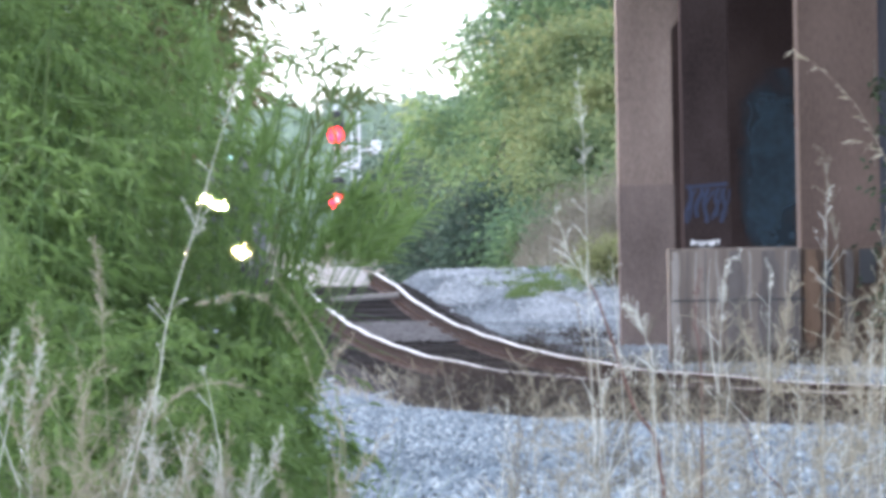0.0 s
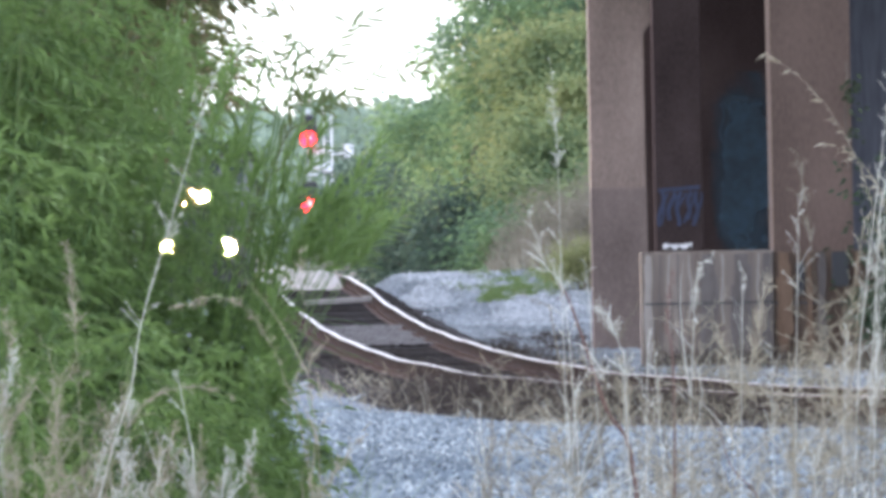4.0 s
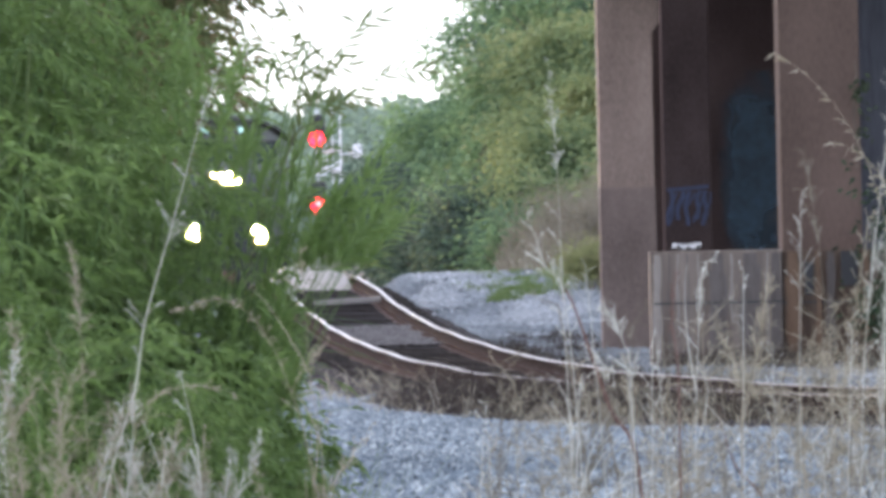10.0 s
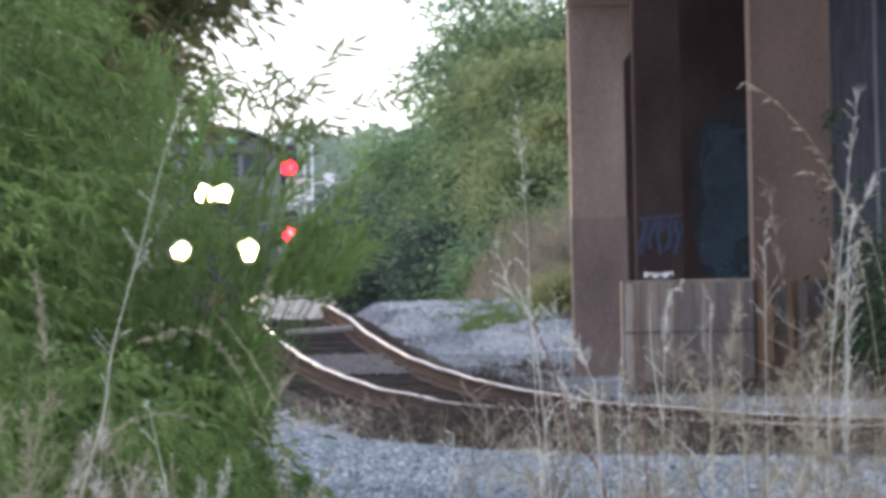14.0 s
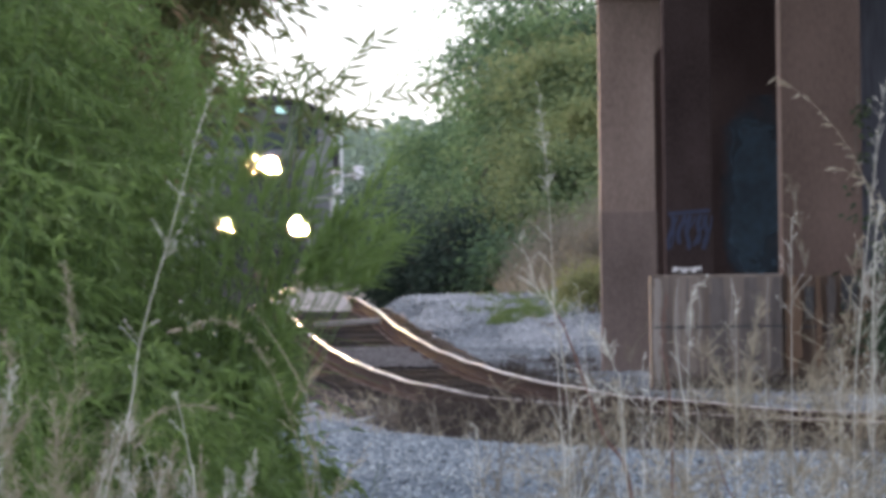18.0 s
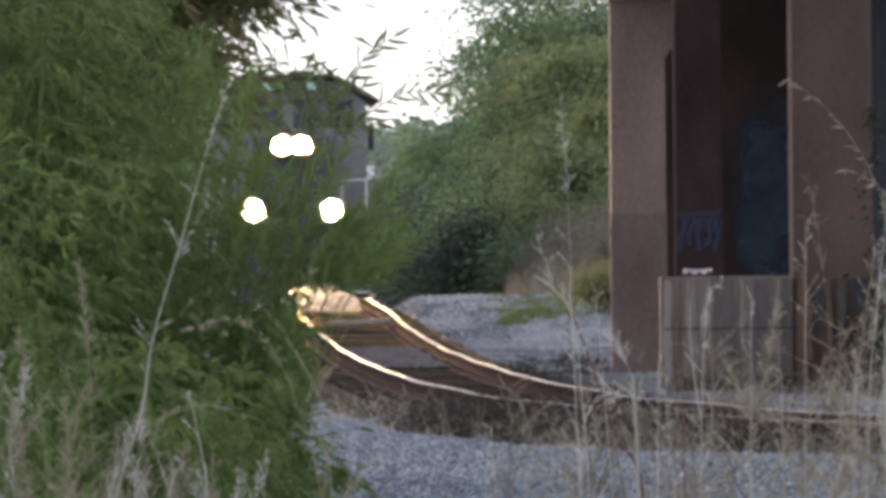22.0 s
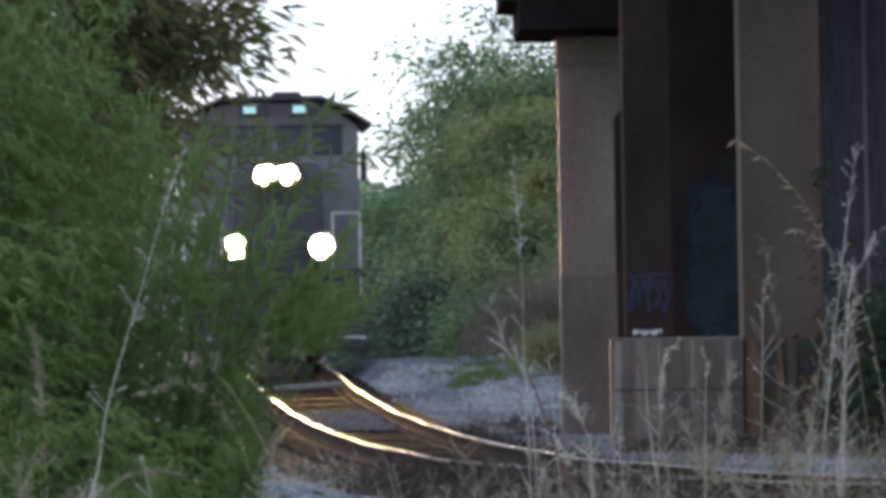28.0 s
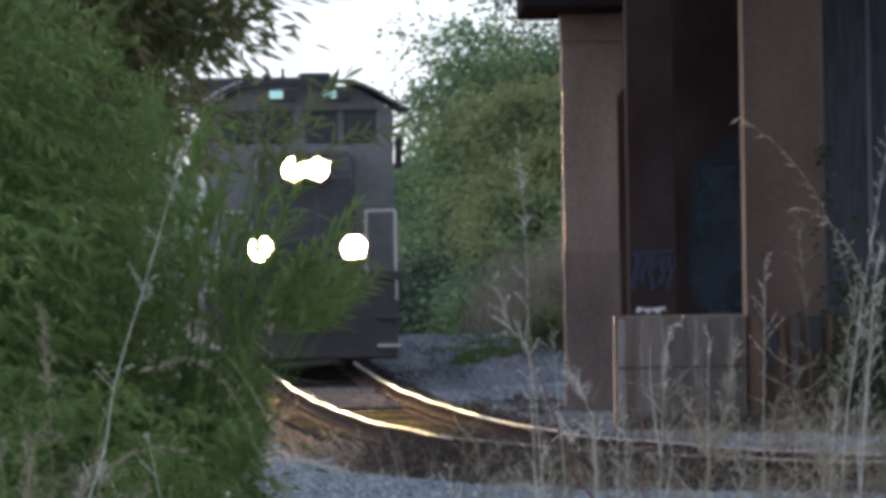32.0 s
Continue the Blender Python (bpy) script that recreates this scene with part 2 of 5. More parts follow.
GREEN_STEM = islands("green_twig", [(0.07, 0.12, 0.04), (0.11, 0.18, 0.055), (0.14, 0.17, 0.07)], 0.7, spec=0.2)
DRY_BRUSH = islands("dry_tan_brush", [(0.13, 0.115, 0.085), (0.25, 0.225, 0.17), (0.19, 0.17, 0.125), (0.33, 0.305, 0.235)], 0.85, 0.3, patch=1.5)
YARD_STONE = islands("dusty_pale_gravel", [(0.075, 0.083, 0.088), (0.150, 0.166, 0.174), (0.250, 0.273, 0.284), (0.42, 0.445, 0.450)], 0.9, spec=0.12, patch=0.45)
BETWEEN_STONE = islands("dusty_brown_gravel", [(0.06, 0.055, 0.052), (0.15, 0.142, 0.138), (0.10, 0.094, 0.09), (0.20, 0.19, 0.185)], 0.9, spec=0.12)
GRASS = islands("green_grass", [(0.06, 0.11, 0.03), (0.14, 0.20, 0.06), (0.10, 0.15, 0.05), (0.22, 0.24, 0.11)], 0.7, 0.35)


# ---- building helpers ----
def part(name, bm, material, parent, label=""):
    """One bmesh (or mesh) as one object under its thing."""
    if isinstance(bm, bmesh.types.BMesh):
        me = bpy.data.meshes.new(name)
        bm.to_mesh(me)
        bm.free()
    else:
        me = bm
    if not me.materials:
        me.materials.append(material)
    ob = new(name, me)
    ob.parent = parent
    if label:
        tagged(ob, label)
    return ob


def thing(name, at, label, category, group="", kind=""):
    ob = new(name)
    ob.empty_display_size = 0.2
    ob.location = at
    return tagged(ob, label, category, group, kind)


def box(bm, c, s, bevel=0.0, turn=None):
    m = Matrix.Translation(c) @ (turn or Matrix()) @ Matrix.Diagonal((*s, 1))
    made = bmesh.ops.create_cube(bm, size=1.0, matrix=m)
    if bevel:
        edges = list({e for v in made["verts"] for e in v.link_edges})
        bmesh.ops.bevel(bm, geom=edges, offset=bevel, segments=2, affect="EDGES", profile=0.5)
    return bm


def box_bm(c, s, bevel=0.0, turn=None):
    return box(bmesh.new(), c, s, bevel, turn)


def tube(bm, p, q, r0, r1, n=8, caps=True):
    """A tapered round bar from p to q."""
    p, q = Vector(p), Vector(q)
    m = Matrix.Translation((p + q) / 2) @ (q - p).to_track_quat("Z", "Y").to_matrix().to_4x4()
    bmesh.ops.create_cone(bm, cap_ends=caps, segments=n, radius1=r0, radius2=r1, depth=(q - p).length, matrix=m)
    return bm


def mesh_from(name, verts, faces, material):
    me = bpy.data.meshes.new(name)
    v = np.asarray(verts, dtype=np.float32)
    f = np.asarray(faces, dtype=np.int32)
    k = f.shape[1]
    me.vertices.add(len(v))
    me.vertices.foreach_set("co", v.ravel())
    me.loops.add(f.size)
    me.loops.foreach_set("vertex_index", f.ravel())
    me.polygons.add(len(f))
    me.polygons.foreach_set("loop_start", np.arange(0, f.size, k, dtype=np.int32))
    me.update(calc_edges=True)
    me.validate()
    me.materials.append(material)
    return me


def unit(a):
    return a / np.maximum(np.linalg.norm(a, axis=1, keepdims=True), 1e-9)


def leaf_mesh(name, base, way, length, width, material, rng, fold=0.25, sag=0.25):
    """Pointed leaves: a base, two shoulders and a tip, folded along the rib and drooping."""
    n = len(base)
    way = unit(way)
    side = unit(np.cross(way, rng.normal(size=(n, 3))))
    up = np.cross(side, way)
    L, W = np.broadcast_to(length, n)[:, None], np.broadcast_to(width, n)[:, None]
    mid = base + way * L * 0.45
    tip = base + way * L - np.array([0, 0, 1.0]) * L * sag
    a, b = mid + side * W / 2 + up * W * fold, mid - side * W / 2 + up * W * fold
    v = np.stack([base, a, tip, b], 1).reshape(-1, 3)
    i = np.arange(n)[:, None] * 4
    return mesh_from(name, v, np.concatenate([i + [0, 1, 2], i + [0, 2, 3]]), material)


def blades(name, base, way, length, width, bend, material, rng, k=4):
    """Thin bent blades or stems, each a ribbon of k lengths that tapers; two crossed ribbons are not needed at this width."""
    n = len(base)
    way = unit(way)
    flat = np.stack([-way[:, 1], way[:, 0], np.zeros(n)], 1) + rng.normal(size=(n, 3)) * 0.2
    flat = unit(flat + np.array([1.0, 0, 0]))
    lean = rng.normal(size=(n, 3)) * [1, 1, 0]
    lean = unit(lean)
    L = np.broadcast_to(length, n)[:, None]
    W = np.broadcast_to(width, n)[:, None]
    B = np.broadcast_to(bend, n)[:, None]
    rows = []
    for j in range(k + 1):
        u = j / k
        c = base + way * L * u + lean * L * B * u * u - np.array([0, 0, 1.0]) * L * B * u ** 3 * 0.6
        w = W * (1 - 0.85 * u) / 2
        rows += [c - flat * w, c + flat * w]
    v = np.stack(rows, 1).reshape(-1, 3)
    i = np.arange(n)[:, None] * (2 * k + 2)
    f = np.concatenate([i + [2 * j, 2 * j + 1, 2 * j + 3, 2 * j + 2] for j in range(k)])
    return mesh_from(name, v, f, material)


def sticks(name, segs, material, sides=6):
    """Tapered round sticks: rows of p, q, r0, r1, in one mesh."""
    s = np.array([(*p, *q, a, b) for p, q, a, b in segs], dtype=float)
    p, q = s[:, 0:3], s[:, 3:6]
    w = unit(q - p)
    ref = np.where(np.abs(w[:, 2:3]) > 0.9, [[1.0, 0, 0]], [[0, 0, 1.0]])
    x = unit(np.cross(ref, w))
    y = np.cross(w, x)
    rows = []
    for c, r in ((p, s[:, 6:7]), (q, s[:, 7:8])):
        for j in range(sides):
            a = 2 * math.pi * j / sides
            rows.append(c + (x * math.cos(a) + y * math.sin(a)) * r)
    v = np.stack(rows, 1).reshape(-1, 3)
    i = np.arange(len(s))[:, None] * 2 * sides
    f = np.concatenate([i + [j, (j + 1) % sides, sides + (j + 1) % sides, sides + j] for j in range(sides)])
    return mesh_from(name, v, f, material)


def rod(name, pts, radii, material, sides=6):
    """One unbroken tapered stem through the points."""
    n, v, f = len(pts), [], []
    for j, p in enumerate(pts):
        w = (pts[min(j + 1, n - 1)] - pts[max(j - 1, 0)]).normalized()
        x = w.cross(Vector((0.3, 0.9, 0.2))).normalized()
        y = w.cross(x)
        for k in range(sides):
            a = 2 * math.pi * k / sides
            v.append(p + (x * math.cos(a) + y * math.sin(a)) * radii[j])
    for j in range(n - 1):
        f += [(j * sides + k, j * sides + (k + 1) % sides, (j + 1) * sides + (k + 1) % sides, (j + 1) * sides + k) for k in range(sides)]
    return mesh_from(name, [tuple(p) for p in v], f, material)


# ---- the line of the track: distance ahead, sideways, height of the rail head ----
LINE = np.array([
    (330, -12.0, -0.9), (260, -8.2, -0.5), (221, -6.0, -0.05), (205, -5.15, 0.18), (188, -4.2, 0.5), (170, -3.17, 0.92),
    (159, -2.6, 1.14), (149, -2.02, 1.37), (142, -1.6, 1.18), (136, -1.22, 0.9), (125, -0.66, 0.64), (115, -0.18, 0.52),
    (105, 0.45, 0.40), (95, 1.45, 0.30), (88, 3.03, 0.23), (84, 4.3, 0.21), (80, 6.0, 0.2), (76, 8.4, 0.2), (72, 12.0, 0.2), (69, 17.0, 0.2)])[::-1]
_d = np.arange(69, 330.01, 0.25)
_k = np.exp(-(np.arange(-12, 13) * 0.25 / 1.6) ** 2)
_k /= _k.sum()


def _smooth(v):
    return np.convolve(np.pad(v, 12, mode="edge"), _k, "valid")


_x, _z = _smooth(np.interp(_d, LINE[:, 0], LINE[:, 1])), _smooth(np.interp(_d, LINE[:, 0], LINE[:, 2]))


def track(d):
    """Centre of the track, at the rail heads, d metres ahead."""
    return Vector((float(np.interp(d, _d, _x)), d, float(np.interp(d, _d, _z))))


def heading(d):
    """Unit vector along the track, towards the eye."""
    return (track(d - 0.6) - track(d + 0.6)).normalized()


# ---- ground: one sheet to the horizon ----
def step(a, b, v):
    u = np.clip((v - a) / (b - a), 0, 1)
    return u * u * (3 - 2 * u)


def lumps(x, y, s, seed):
    return (np.sin(x * s + seed) * np.cos(y * s * 0.83 - seed * 1.7) + 0.5 * np.sin(x * s * 2.3 - y * s * 1.9 + seed * 3)) / 1.5


def ground_height(x, d):
    x, d = np.asarray(x, float), np.asarray(d, float)
    tx, tz = np.interp(d, _d, _x), np.interp(d, _d, _z)
    bed = np.where(d < 85, 0.2, tz) - 0.42
    off = np.abs(x - tx)
    h = bed - 0.25 * step(4, 12, off)
    h = np.where(d < 100, h * step(55, 95, d), h)
    h = h + 2.0 * step(1.2, 5.5, x) * step(140, 172, d)            # grassy bank behind the bridge
    h = h + 0.36 * np.exp(-((d - 148) / 8) ** 2) * step(0.95, 1.8, x - tx) * (1 - step(5.2, 7.5, x - tx)) * (1 + 0.12 * lumps(x, d, 1.3, 5.0))   # low ridge of gravel
    far = step(300, 900, d)
    h = h * (1 - step(230, 420, d)) + far * (12.5 + 1.5 * lumps(x, d, 0.012, 1.0))
    h = h + 0.05 * lumps(x, d, 0.9, 2.0) * (1 - step(150, 260, d)) * step(1.8, 3.2, off)
    return h


def grid(name, xs, ds, hfun, material):
    X, D = np.meshgrid(xs, ds)
    v = np.stack([X, D, hfun(X, D)], -1).reshape(-1, 3)
    n, m = len(xs), len(ds)
    i = (np.arange(m - 1)[:, None] * n + np.arange(n - 1)).ravel()[:, None]
    me = mesh_from(name, v, i + [0, 1, n + 1, n], material)
    for p in me.polygons:
        p.use_smooth = True
    return me


gx = np.concatenate([-np.geomspace(2000, 14, 24), np.arange(-13, 14.1, 0.35), np.geomspace(15, 2000, 24)])
gd = np.concatenate([-np.geomspace(300, 5, 8), np.arange(0, 60, 4), np.arange(60, 200, 0.7), np.geomspace(200, 4000, 60)])
ground = new("ground", grid("ground", gx, gd, ground_height, SOIL))
yard = grid("gravel_yard", np.arange(-5, 9.1, 0.25), np.concatenate([np.arange(40, 92, 1.5), np.arange(92, 172, 0.4)]), lambda x, d: ground_height(x, d) + 0.06 - 0.3 * step(6.5, 9, x) - 0.3 * step(3.5, 5, -x), BALLAST)
tagged(new("gravel_yard", yard), "spread of grey gravel beside the track", "gravel", kind="structure")
tagged(ground, "dry earth and gravel ground beside the railway", "ground", kind="structure")


def bed_section():
    """Ballast bed: a raised ribbon with sloping shoulders along the track."""
    v, f = [], []
    prof = [(-3.2, -0.8), (-2.2, -0.5), (-1.5, -0.26), (0, -0.24), (1.5, -0.26), (2.2, -0.5), (3.2, -0.8)]
    ds = np.arange(70, 300, 0.8)
    for d in ds:
        c, h = track(d), heading(d)
        side = Vector((-h.y, h.x, 0)).normalized()
        for o, z in prof:
            p = c + side * o
            v.append((p.x, p.y, c.z + z + 0.02 * math.sin(d * 2.1 + o * 3)))
    n = len(prof)
    for i in range(len(ds) - 1):
        f += [(i * n + j, i * n + j + 1, (i + 1) * n + j + 1, (i + 1) * n + j) for j in range(n - 1)]
    return mesh_from("ballast_bed", v, f, BED)


tagged(new("ballast_bed", bed_section()), "grey crushed-stone ballast bed under the track", "ballast", kind="structure")

# ---- railway track ----
railway = thing("railway_track", (0, 0, 0), "single railway track with shiny worn rails on dark sleepers", "track", kind="structure")


def rail_mesh(name, offset, prof, material, d0, d1):
    ds = np.arange(d0, d1, 0.5)
    v, f, n = [], [], len(prof)
    for d in ds:
        c, h = track(d), heading(d)
        side = Vector((-h.y, h.x, 0)).normalized()
        wob = 0.006 * math.sin(d * 0.9 + offset)
        for o, z in prof:
            p = c + side * (offset + o)
            v.append((p.x, p.y, c.z + z + wob))
    for i in range(len(ds) - 1):
        f += [(i * n + j, i * n + (j + 1) % n, (i + 1) * n + (j + 1) % n, (i + 1) * n + j) for j in range(n)]
    return mesh_from(name, v, f, material)


SECTION = [(-0.075, -0.172), (0.075, -0.172), (0.07, -0.16), (0.014, -0.14), (0.011, -0.05), (0.037, -0.038),
           (0.037, -0.004), (-0.037, -0.004), (-0.037, -0.038), (-0.011, -0.05), (-0.014, -0.14), (-0.07, -0.16)]
HEADBAND = [(-0.03, -0.0035), (0.03, -0.0035), (0.024, 0.004), (-0.024, 0.004)]
for o in (-0.755, 0.755):
    r = part("rail", rail_mesh("rail", o, SECTION, RAIL_SIDE, 70, 290), RAIL_SIDE, railway, "rust-brown steel rail")
    part("rail_head", rail_mesh("rail_head", o, HEADBAND, RAIL_TOP, 70, 290), RAIL_TOP, r, "bright worn rail head")
tie_me = bpy.data.meshes.new("sleeper")
bm = box_bm((0, 0, 0), (2.6, 0.23, 0.17), 0.012)
bm.to_mesh(tie_me)
bm.free()
tie_me.materials.append(TIE)
plate_me = bpy.data.meshes.new("tie_plate")
bm = box_bm((0, 0, 0), (0.36, 0.19, 0.018))
for sx in (-0.11, 0.11):
    for sy in (-0.06, 0.06):
        box(bm, (sx, sy, 0.03), (0.03, 0.02, 0.05))
bm.to_mesh(plate_me)
bm.free()
plate_me.materials.append(STEEL)
rng = random.Random(4)
s, d = 0.0, 84.0
while d < 158:
    c, h = track(d), heading(d)
    yaw = math.degrees(math.atan2(h.y, h.x)) + 90 + rng.uniform(-1.2, 1.2)
    t = part("sleeper", tie_me, TIE, railway)
    pitch = math.degrees(math.asin(max(-1, min(1, h.z))))
    t.matrix_basis = Matrix.Translation((c.x, c.y, c.z - 0.272 + rng.uniform(-0.012, 0.008))) @ pose(0, 0, 0, 0, 0, yaw) @ pose(0, 0, 0, -pitch)
    for o in (-0.755, 0.755):
        q = part("tie_plate", plate_me, STEEL, t)
        q.location = (o, 0, 0.09)
    d -= 0.56 * h.y

# ---- bridge pier ----
bridge = thing("road_bridge", (5, 115, 0), "road bridge pier of weathered pink-grey concrete with columns and a low crash wall", "bridge", kind="structure")


def bpart(name, c, s, mat, label="", bevel=0.012, parent=None):
    ob = part(name, box_bm((c[0] - 5, c[1] - 115, c[2]), s, bevel), mat, parent or bridge, label)
    return ob


def span(x0, x1, y0, y1, z0, z1):
    return ((x0 + x1) / 2, (y0 + y1) / 2, (z0 + z1) / 2), (x1 - x0, y1 - y0, z1 - z0)


# far column with a haunch near its head
prof = [(2.58, -0.6), (3.385, -0.6), (3.385, 4.87), (3.55, 5.1), (3.55, 5.68), (2.58, 5.68)]
bm = bmesh.new()
vs = [bm.verts.new((x - 5, 123.6 - 115, z)) for x, z in prof]
fc = bm.faces.new(vs)
ex = bmesh.ops.extrude_face_region(bm, geom=[fc])
bmesh.ops.translate(bm, verts=[v for v in ex["geom"] if isinstance(v, bmesh.types.BMVert)], vec=(0, 1.1, 0))
bmesh.ops.recalc_face_normals(bm, faces=bm.faces)
bmesh.ops.bevel(bm, geom=list(bm.edges), offset=0.012, segments=2, affect="EDGES")
part("column", bm, CONCRETE, bridge, "pale pink-grey concrete column with a chamfered haunch")
bpart("column_cap", *span(2.56, 3.57, 123.55, 124.75, 5.684, 6.09), CONCRETE)
# dark wall added behind the slot, standing for the darkness in the gap
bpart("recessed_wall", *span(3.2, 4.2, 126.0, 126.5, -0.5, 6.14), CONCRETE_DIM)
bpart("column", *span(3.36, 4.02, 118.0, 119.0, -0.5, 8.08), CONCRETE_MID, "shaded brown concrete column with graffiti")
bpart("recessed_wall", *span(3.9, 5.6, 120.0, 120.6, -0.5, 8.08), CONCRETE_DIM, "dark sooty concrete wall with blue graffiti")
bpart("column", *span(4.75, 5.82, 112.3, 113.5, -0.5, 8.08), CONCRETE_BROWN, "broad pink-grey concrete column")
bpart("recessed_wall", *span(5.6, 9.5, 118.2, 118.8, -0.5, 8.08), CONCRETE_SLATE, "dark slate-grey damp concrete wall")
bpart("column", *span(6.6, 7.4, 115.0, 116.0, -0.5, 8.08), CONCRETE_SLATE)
bpart("crash_wall", *span(2.975, 4.72, 111.8, 112.6, -0.5, 1.66), CONCRETE_GREY, "low streaked grey concrete crash wall", 0.015)
bpart("crash_wall", *span(4.724, 7.6, 111.83, 112.25, -0.5, 1.64), CONCRETE_RUST, "rust-stained concrete crash wall", 0.015)
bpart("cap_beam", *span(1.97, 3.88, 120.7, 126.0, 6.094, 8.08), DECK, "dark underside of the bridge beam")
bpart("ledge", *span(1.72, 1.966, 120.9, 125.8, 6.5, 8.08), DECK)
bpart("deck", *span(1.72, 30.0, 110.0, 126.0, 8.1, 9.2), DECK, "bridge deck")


def stroke(parent, name, pts, width, y, material, label=""):
    """A flat sprayed line through points (x, z) on a wall facing the eye."""
    v, f = [], []
    for k, (x, z) in enumerate(pts):
        x0, z0 = pts[max(k - 1, 0)]
        x1, z1 = pts[min(k + 1, len(pts) - 1)]
        n = Vector((-(z1 - z0), x1 - x0)).normalized() * width / 2
        v += [(x - 5 + n.x, y - 115, z + n.y), (x - 5 - n.x, y - 115, z - n.y)]
        if k:
            f.append((2 * k - 2, 2 * k - 1, 2 * k + 1, 2 * k))
    return part(name, mesh_from(name, v, f, material), material, parent, label)


def wave(x0, x1, z0, z1, n, amp, turns, ph=0.0):
    return [(x0 + (x1 - x0) * k / n + amp * math.sin(ph + turns * 6.283 * k / n), z0 + (z1 - z0) * k / n) for k in range(n + 1)]


FACE = 117.99
for k, (x, a) in enumerate(((3.46, 0.0), (3.58, 0.03), (3.71, -0.02), (3.84, 0.02), (3.95, 0.0))):
    stroke(bridge, "graffiti_stroke", wave(x + a, x - 0.05, 2.5, 2.02 + 0.08 * (k % 2), 8, 0.025, 1.0, k), 0.055, FACE, INK_PAINT, "dark blue sprayed line")
stroke(bridge, "graffiti_stroke", wave(3.40, 3.98, 2.52, 2.56, 10, 0.0, 1.0), 0.05, FACE, INK_PAINT, "dark blue sprayed line")
for k, x in enumerate((3.42, 3.52, 3.65, 3.77, 3.9)):
    stroke(bridge, "graffiti_stroke", wave(x, x + 0.12, 2.06 + 0.05 * (k % 3), 2.48 - 0.04 * (k % 2), 8, 0.02, 0.8, k + 1), 0.03, FACE - 0.004, INK_PAINT, "dark blue sprayed line")
# faded blotch of blue paint on the recessed wall
x0, x1, z0, z1 = 4.2, 5.2, 1.5, 4.2
paint = faded_paint("faded_blue_spray_paint", (0.016, 0.030, 0.042), (0.037, 0.072, 0.098), (-0.27, 2.8), (0.52, 1.5))
part("graffiti_figure", mesh_from("graffiti_figure", [(x - 5, 4.985, z) for x, z in ((x0, z0), (x1, z0), (x1, z1), (x0, z1))], [(0, 1, 2, 3)], paint), paint, bridge, "large faded blue sprayed figure")
for k, (x0, x1, z0, z1) in enumerate(((4.36, 4.42, 3.75, 2.9), (4.85, 4.8, 3.6, 2.6), (4.5, 4.8, 3.86, 3.82))):
    stroke(bridge, "graffiti_stroke", wave(x0, x1, z0, z1, 14, 0.04, 1.5, k), 0.022, 119.965, BLUE_PAINT, "thin blue sprayed line")
# joints, drip edge and stains of the crash wall
for z in (0.97,):
    bpart("joint", *span(3.02, 4.72, 111.78, 111.83, z - 0.012, z + 0.012), BLACK, bevel=0)
    bpart("joint", *span(4.724, 7.6, 111.81, 111.85, z - 0.03, z - 0.006), BLACK, bevel=0)
# black blocks on the wall front imitate the dark inside of openings
bpart("shade_slot", *span(5.02, 5.13, 111.80, 111.9, 1.05, 1.48), BLACK, "dark vertical slot in the wall", 0)
bpart("band", *span(2.565, 3.395, 123.57, 124.0, -0.6, 2.62), CONCRETE_BAND, "greyer weathered foot of the column", 0.02)
bpart("shade_slot", *span(5.5, 5.72, 111.80, 111.9, 1.16, 1.62), BLACK, "dark recess in the wall", 0)
STAINS = [(3.0, 3.12, 0.0, STAIN_PALE), (3.2, 3.23, 0.3, STAIN_DARK), (3.31, 3.36, 0.5, STAIN_PALE), (3.45, 3.48, 0.0, STAIN_DARK), (3.6, 3.64, 0.6, STAIN_PALE), (3.74, 4.0, 0.0, STAIN_DARK),
          (4.02, 4.07, 0.7, STAIN_PALE), (4.14, 4.44, 0.0, STAIN_DARK), (4.5, 4.54, 0.4, STAIN_PALE), (4.56, 4.7, 0.1, STAIN_DARK), (4.76, 4.98, 0.3, STAIN_TAN), (5.16, 5.24, 0.2, STAIN_TAN), (5.3, 5.42, 0.0, STAIN_DARK),
          (5.78, 5.86, 0.5, STAIN_TAN), (6.05, 6.3, 0.2, STAIN_DARK)]
for k, (x0, x1, z0, mat) in enumerate(STAINS):
    c_ = (x0 + x1) / 2
    for s_, (off, w_, top) in enumerate(((0.0, 0.6, 1.62), (-0.3, 0.3, 1.5 - 0.1 * (k % 4)), (0.32, 0.24, 1.6 - 0.13 * (k % 3)))):
        cx = c_ + off * (x1 - x0)
        stroke(bridge, "water_stain", wave(cx, cx, top, z0 + 0.12 * s_, 12, 0.012, 1.2 + 0.3 * s_, k), (x1 - x0) * w_, 111.794 - 0.001 * k - 0.0003 * s_, mat, "streak of water stain on the wall")
# creeper hanging from the column
vine = thing("creeper", (5.75, 112.2, 2.9), "dark green creeper clinging to the concrete column", "climbing plant")
vr = np.random.default_rng(9)
part("stem", rod("stem", [Vector((0.02 * math.sin(k), -0.03, -0.2 + 0.16 * k)) for k in range(10)], [0.012] * 10, BARK), BARK, vine)
vb = np.stack([vr.normal(0.08, 0.06, 46), vr.uniform(-0.14, -0.03, 46), vr.choice([0.25, 0.55, 0.8, 0.95], 46) + vr.normal(0, 0.07, 46)], 1)
vw = np.stack([vr.normal(size=46), vr.normal(-0.6, 0.3, 46), vr.normal(-0.4, 0.5, 46)], 1)
tagged(part("leaves", leaf_mesh("leaves", vb, vw, 0.10, 0.06, CREEPER_LEAF, vr), CREEPER_LEAF, vine), kind="stuff")
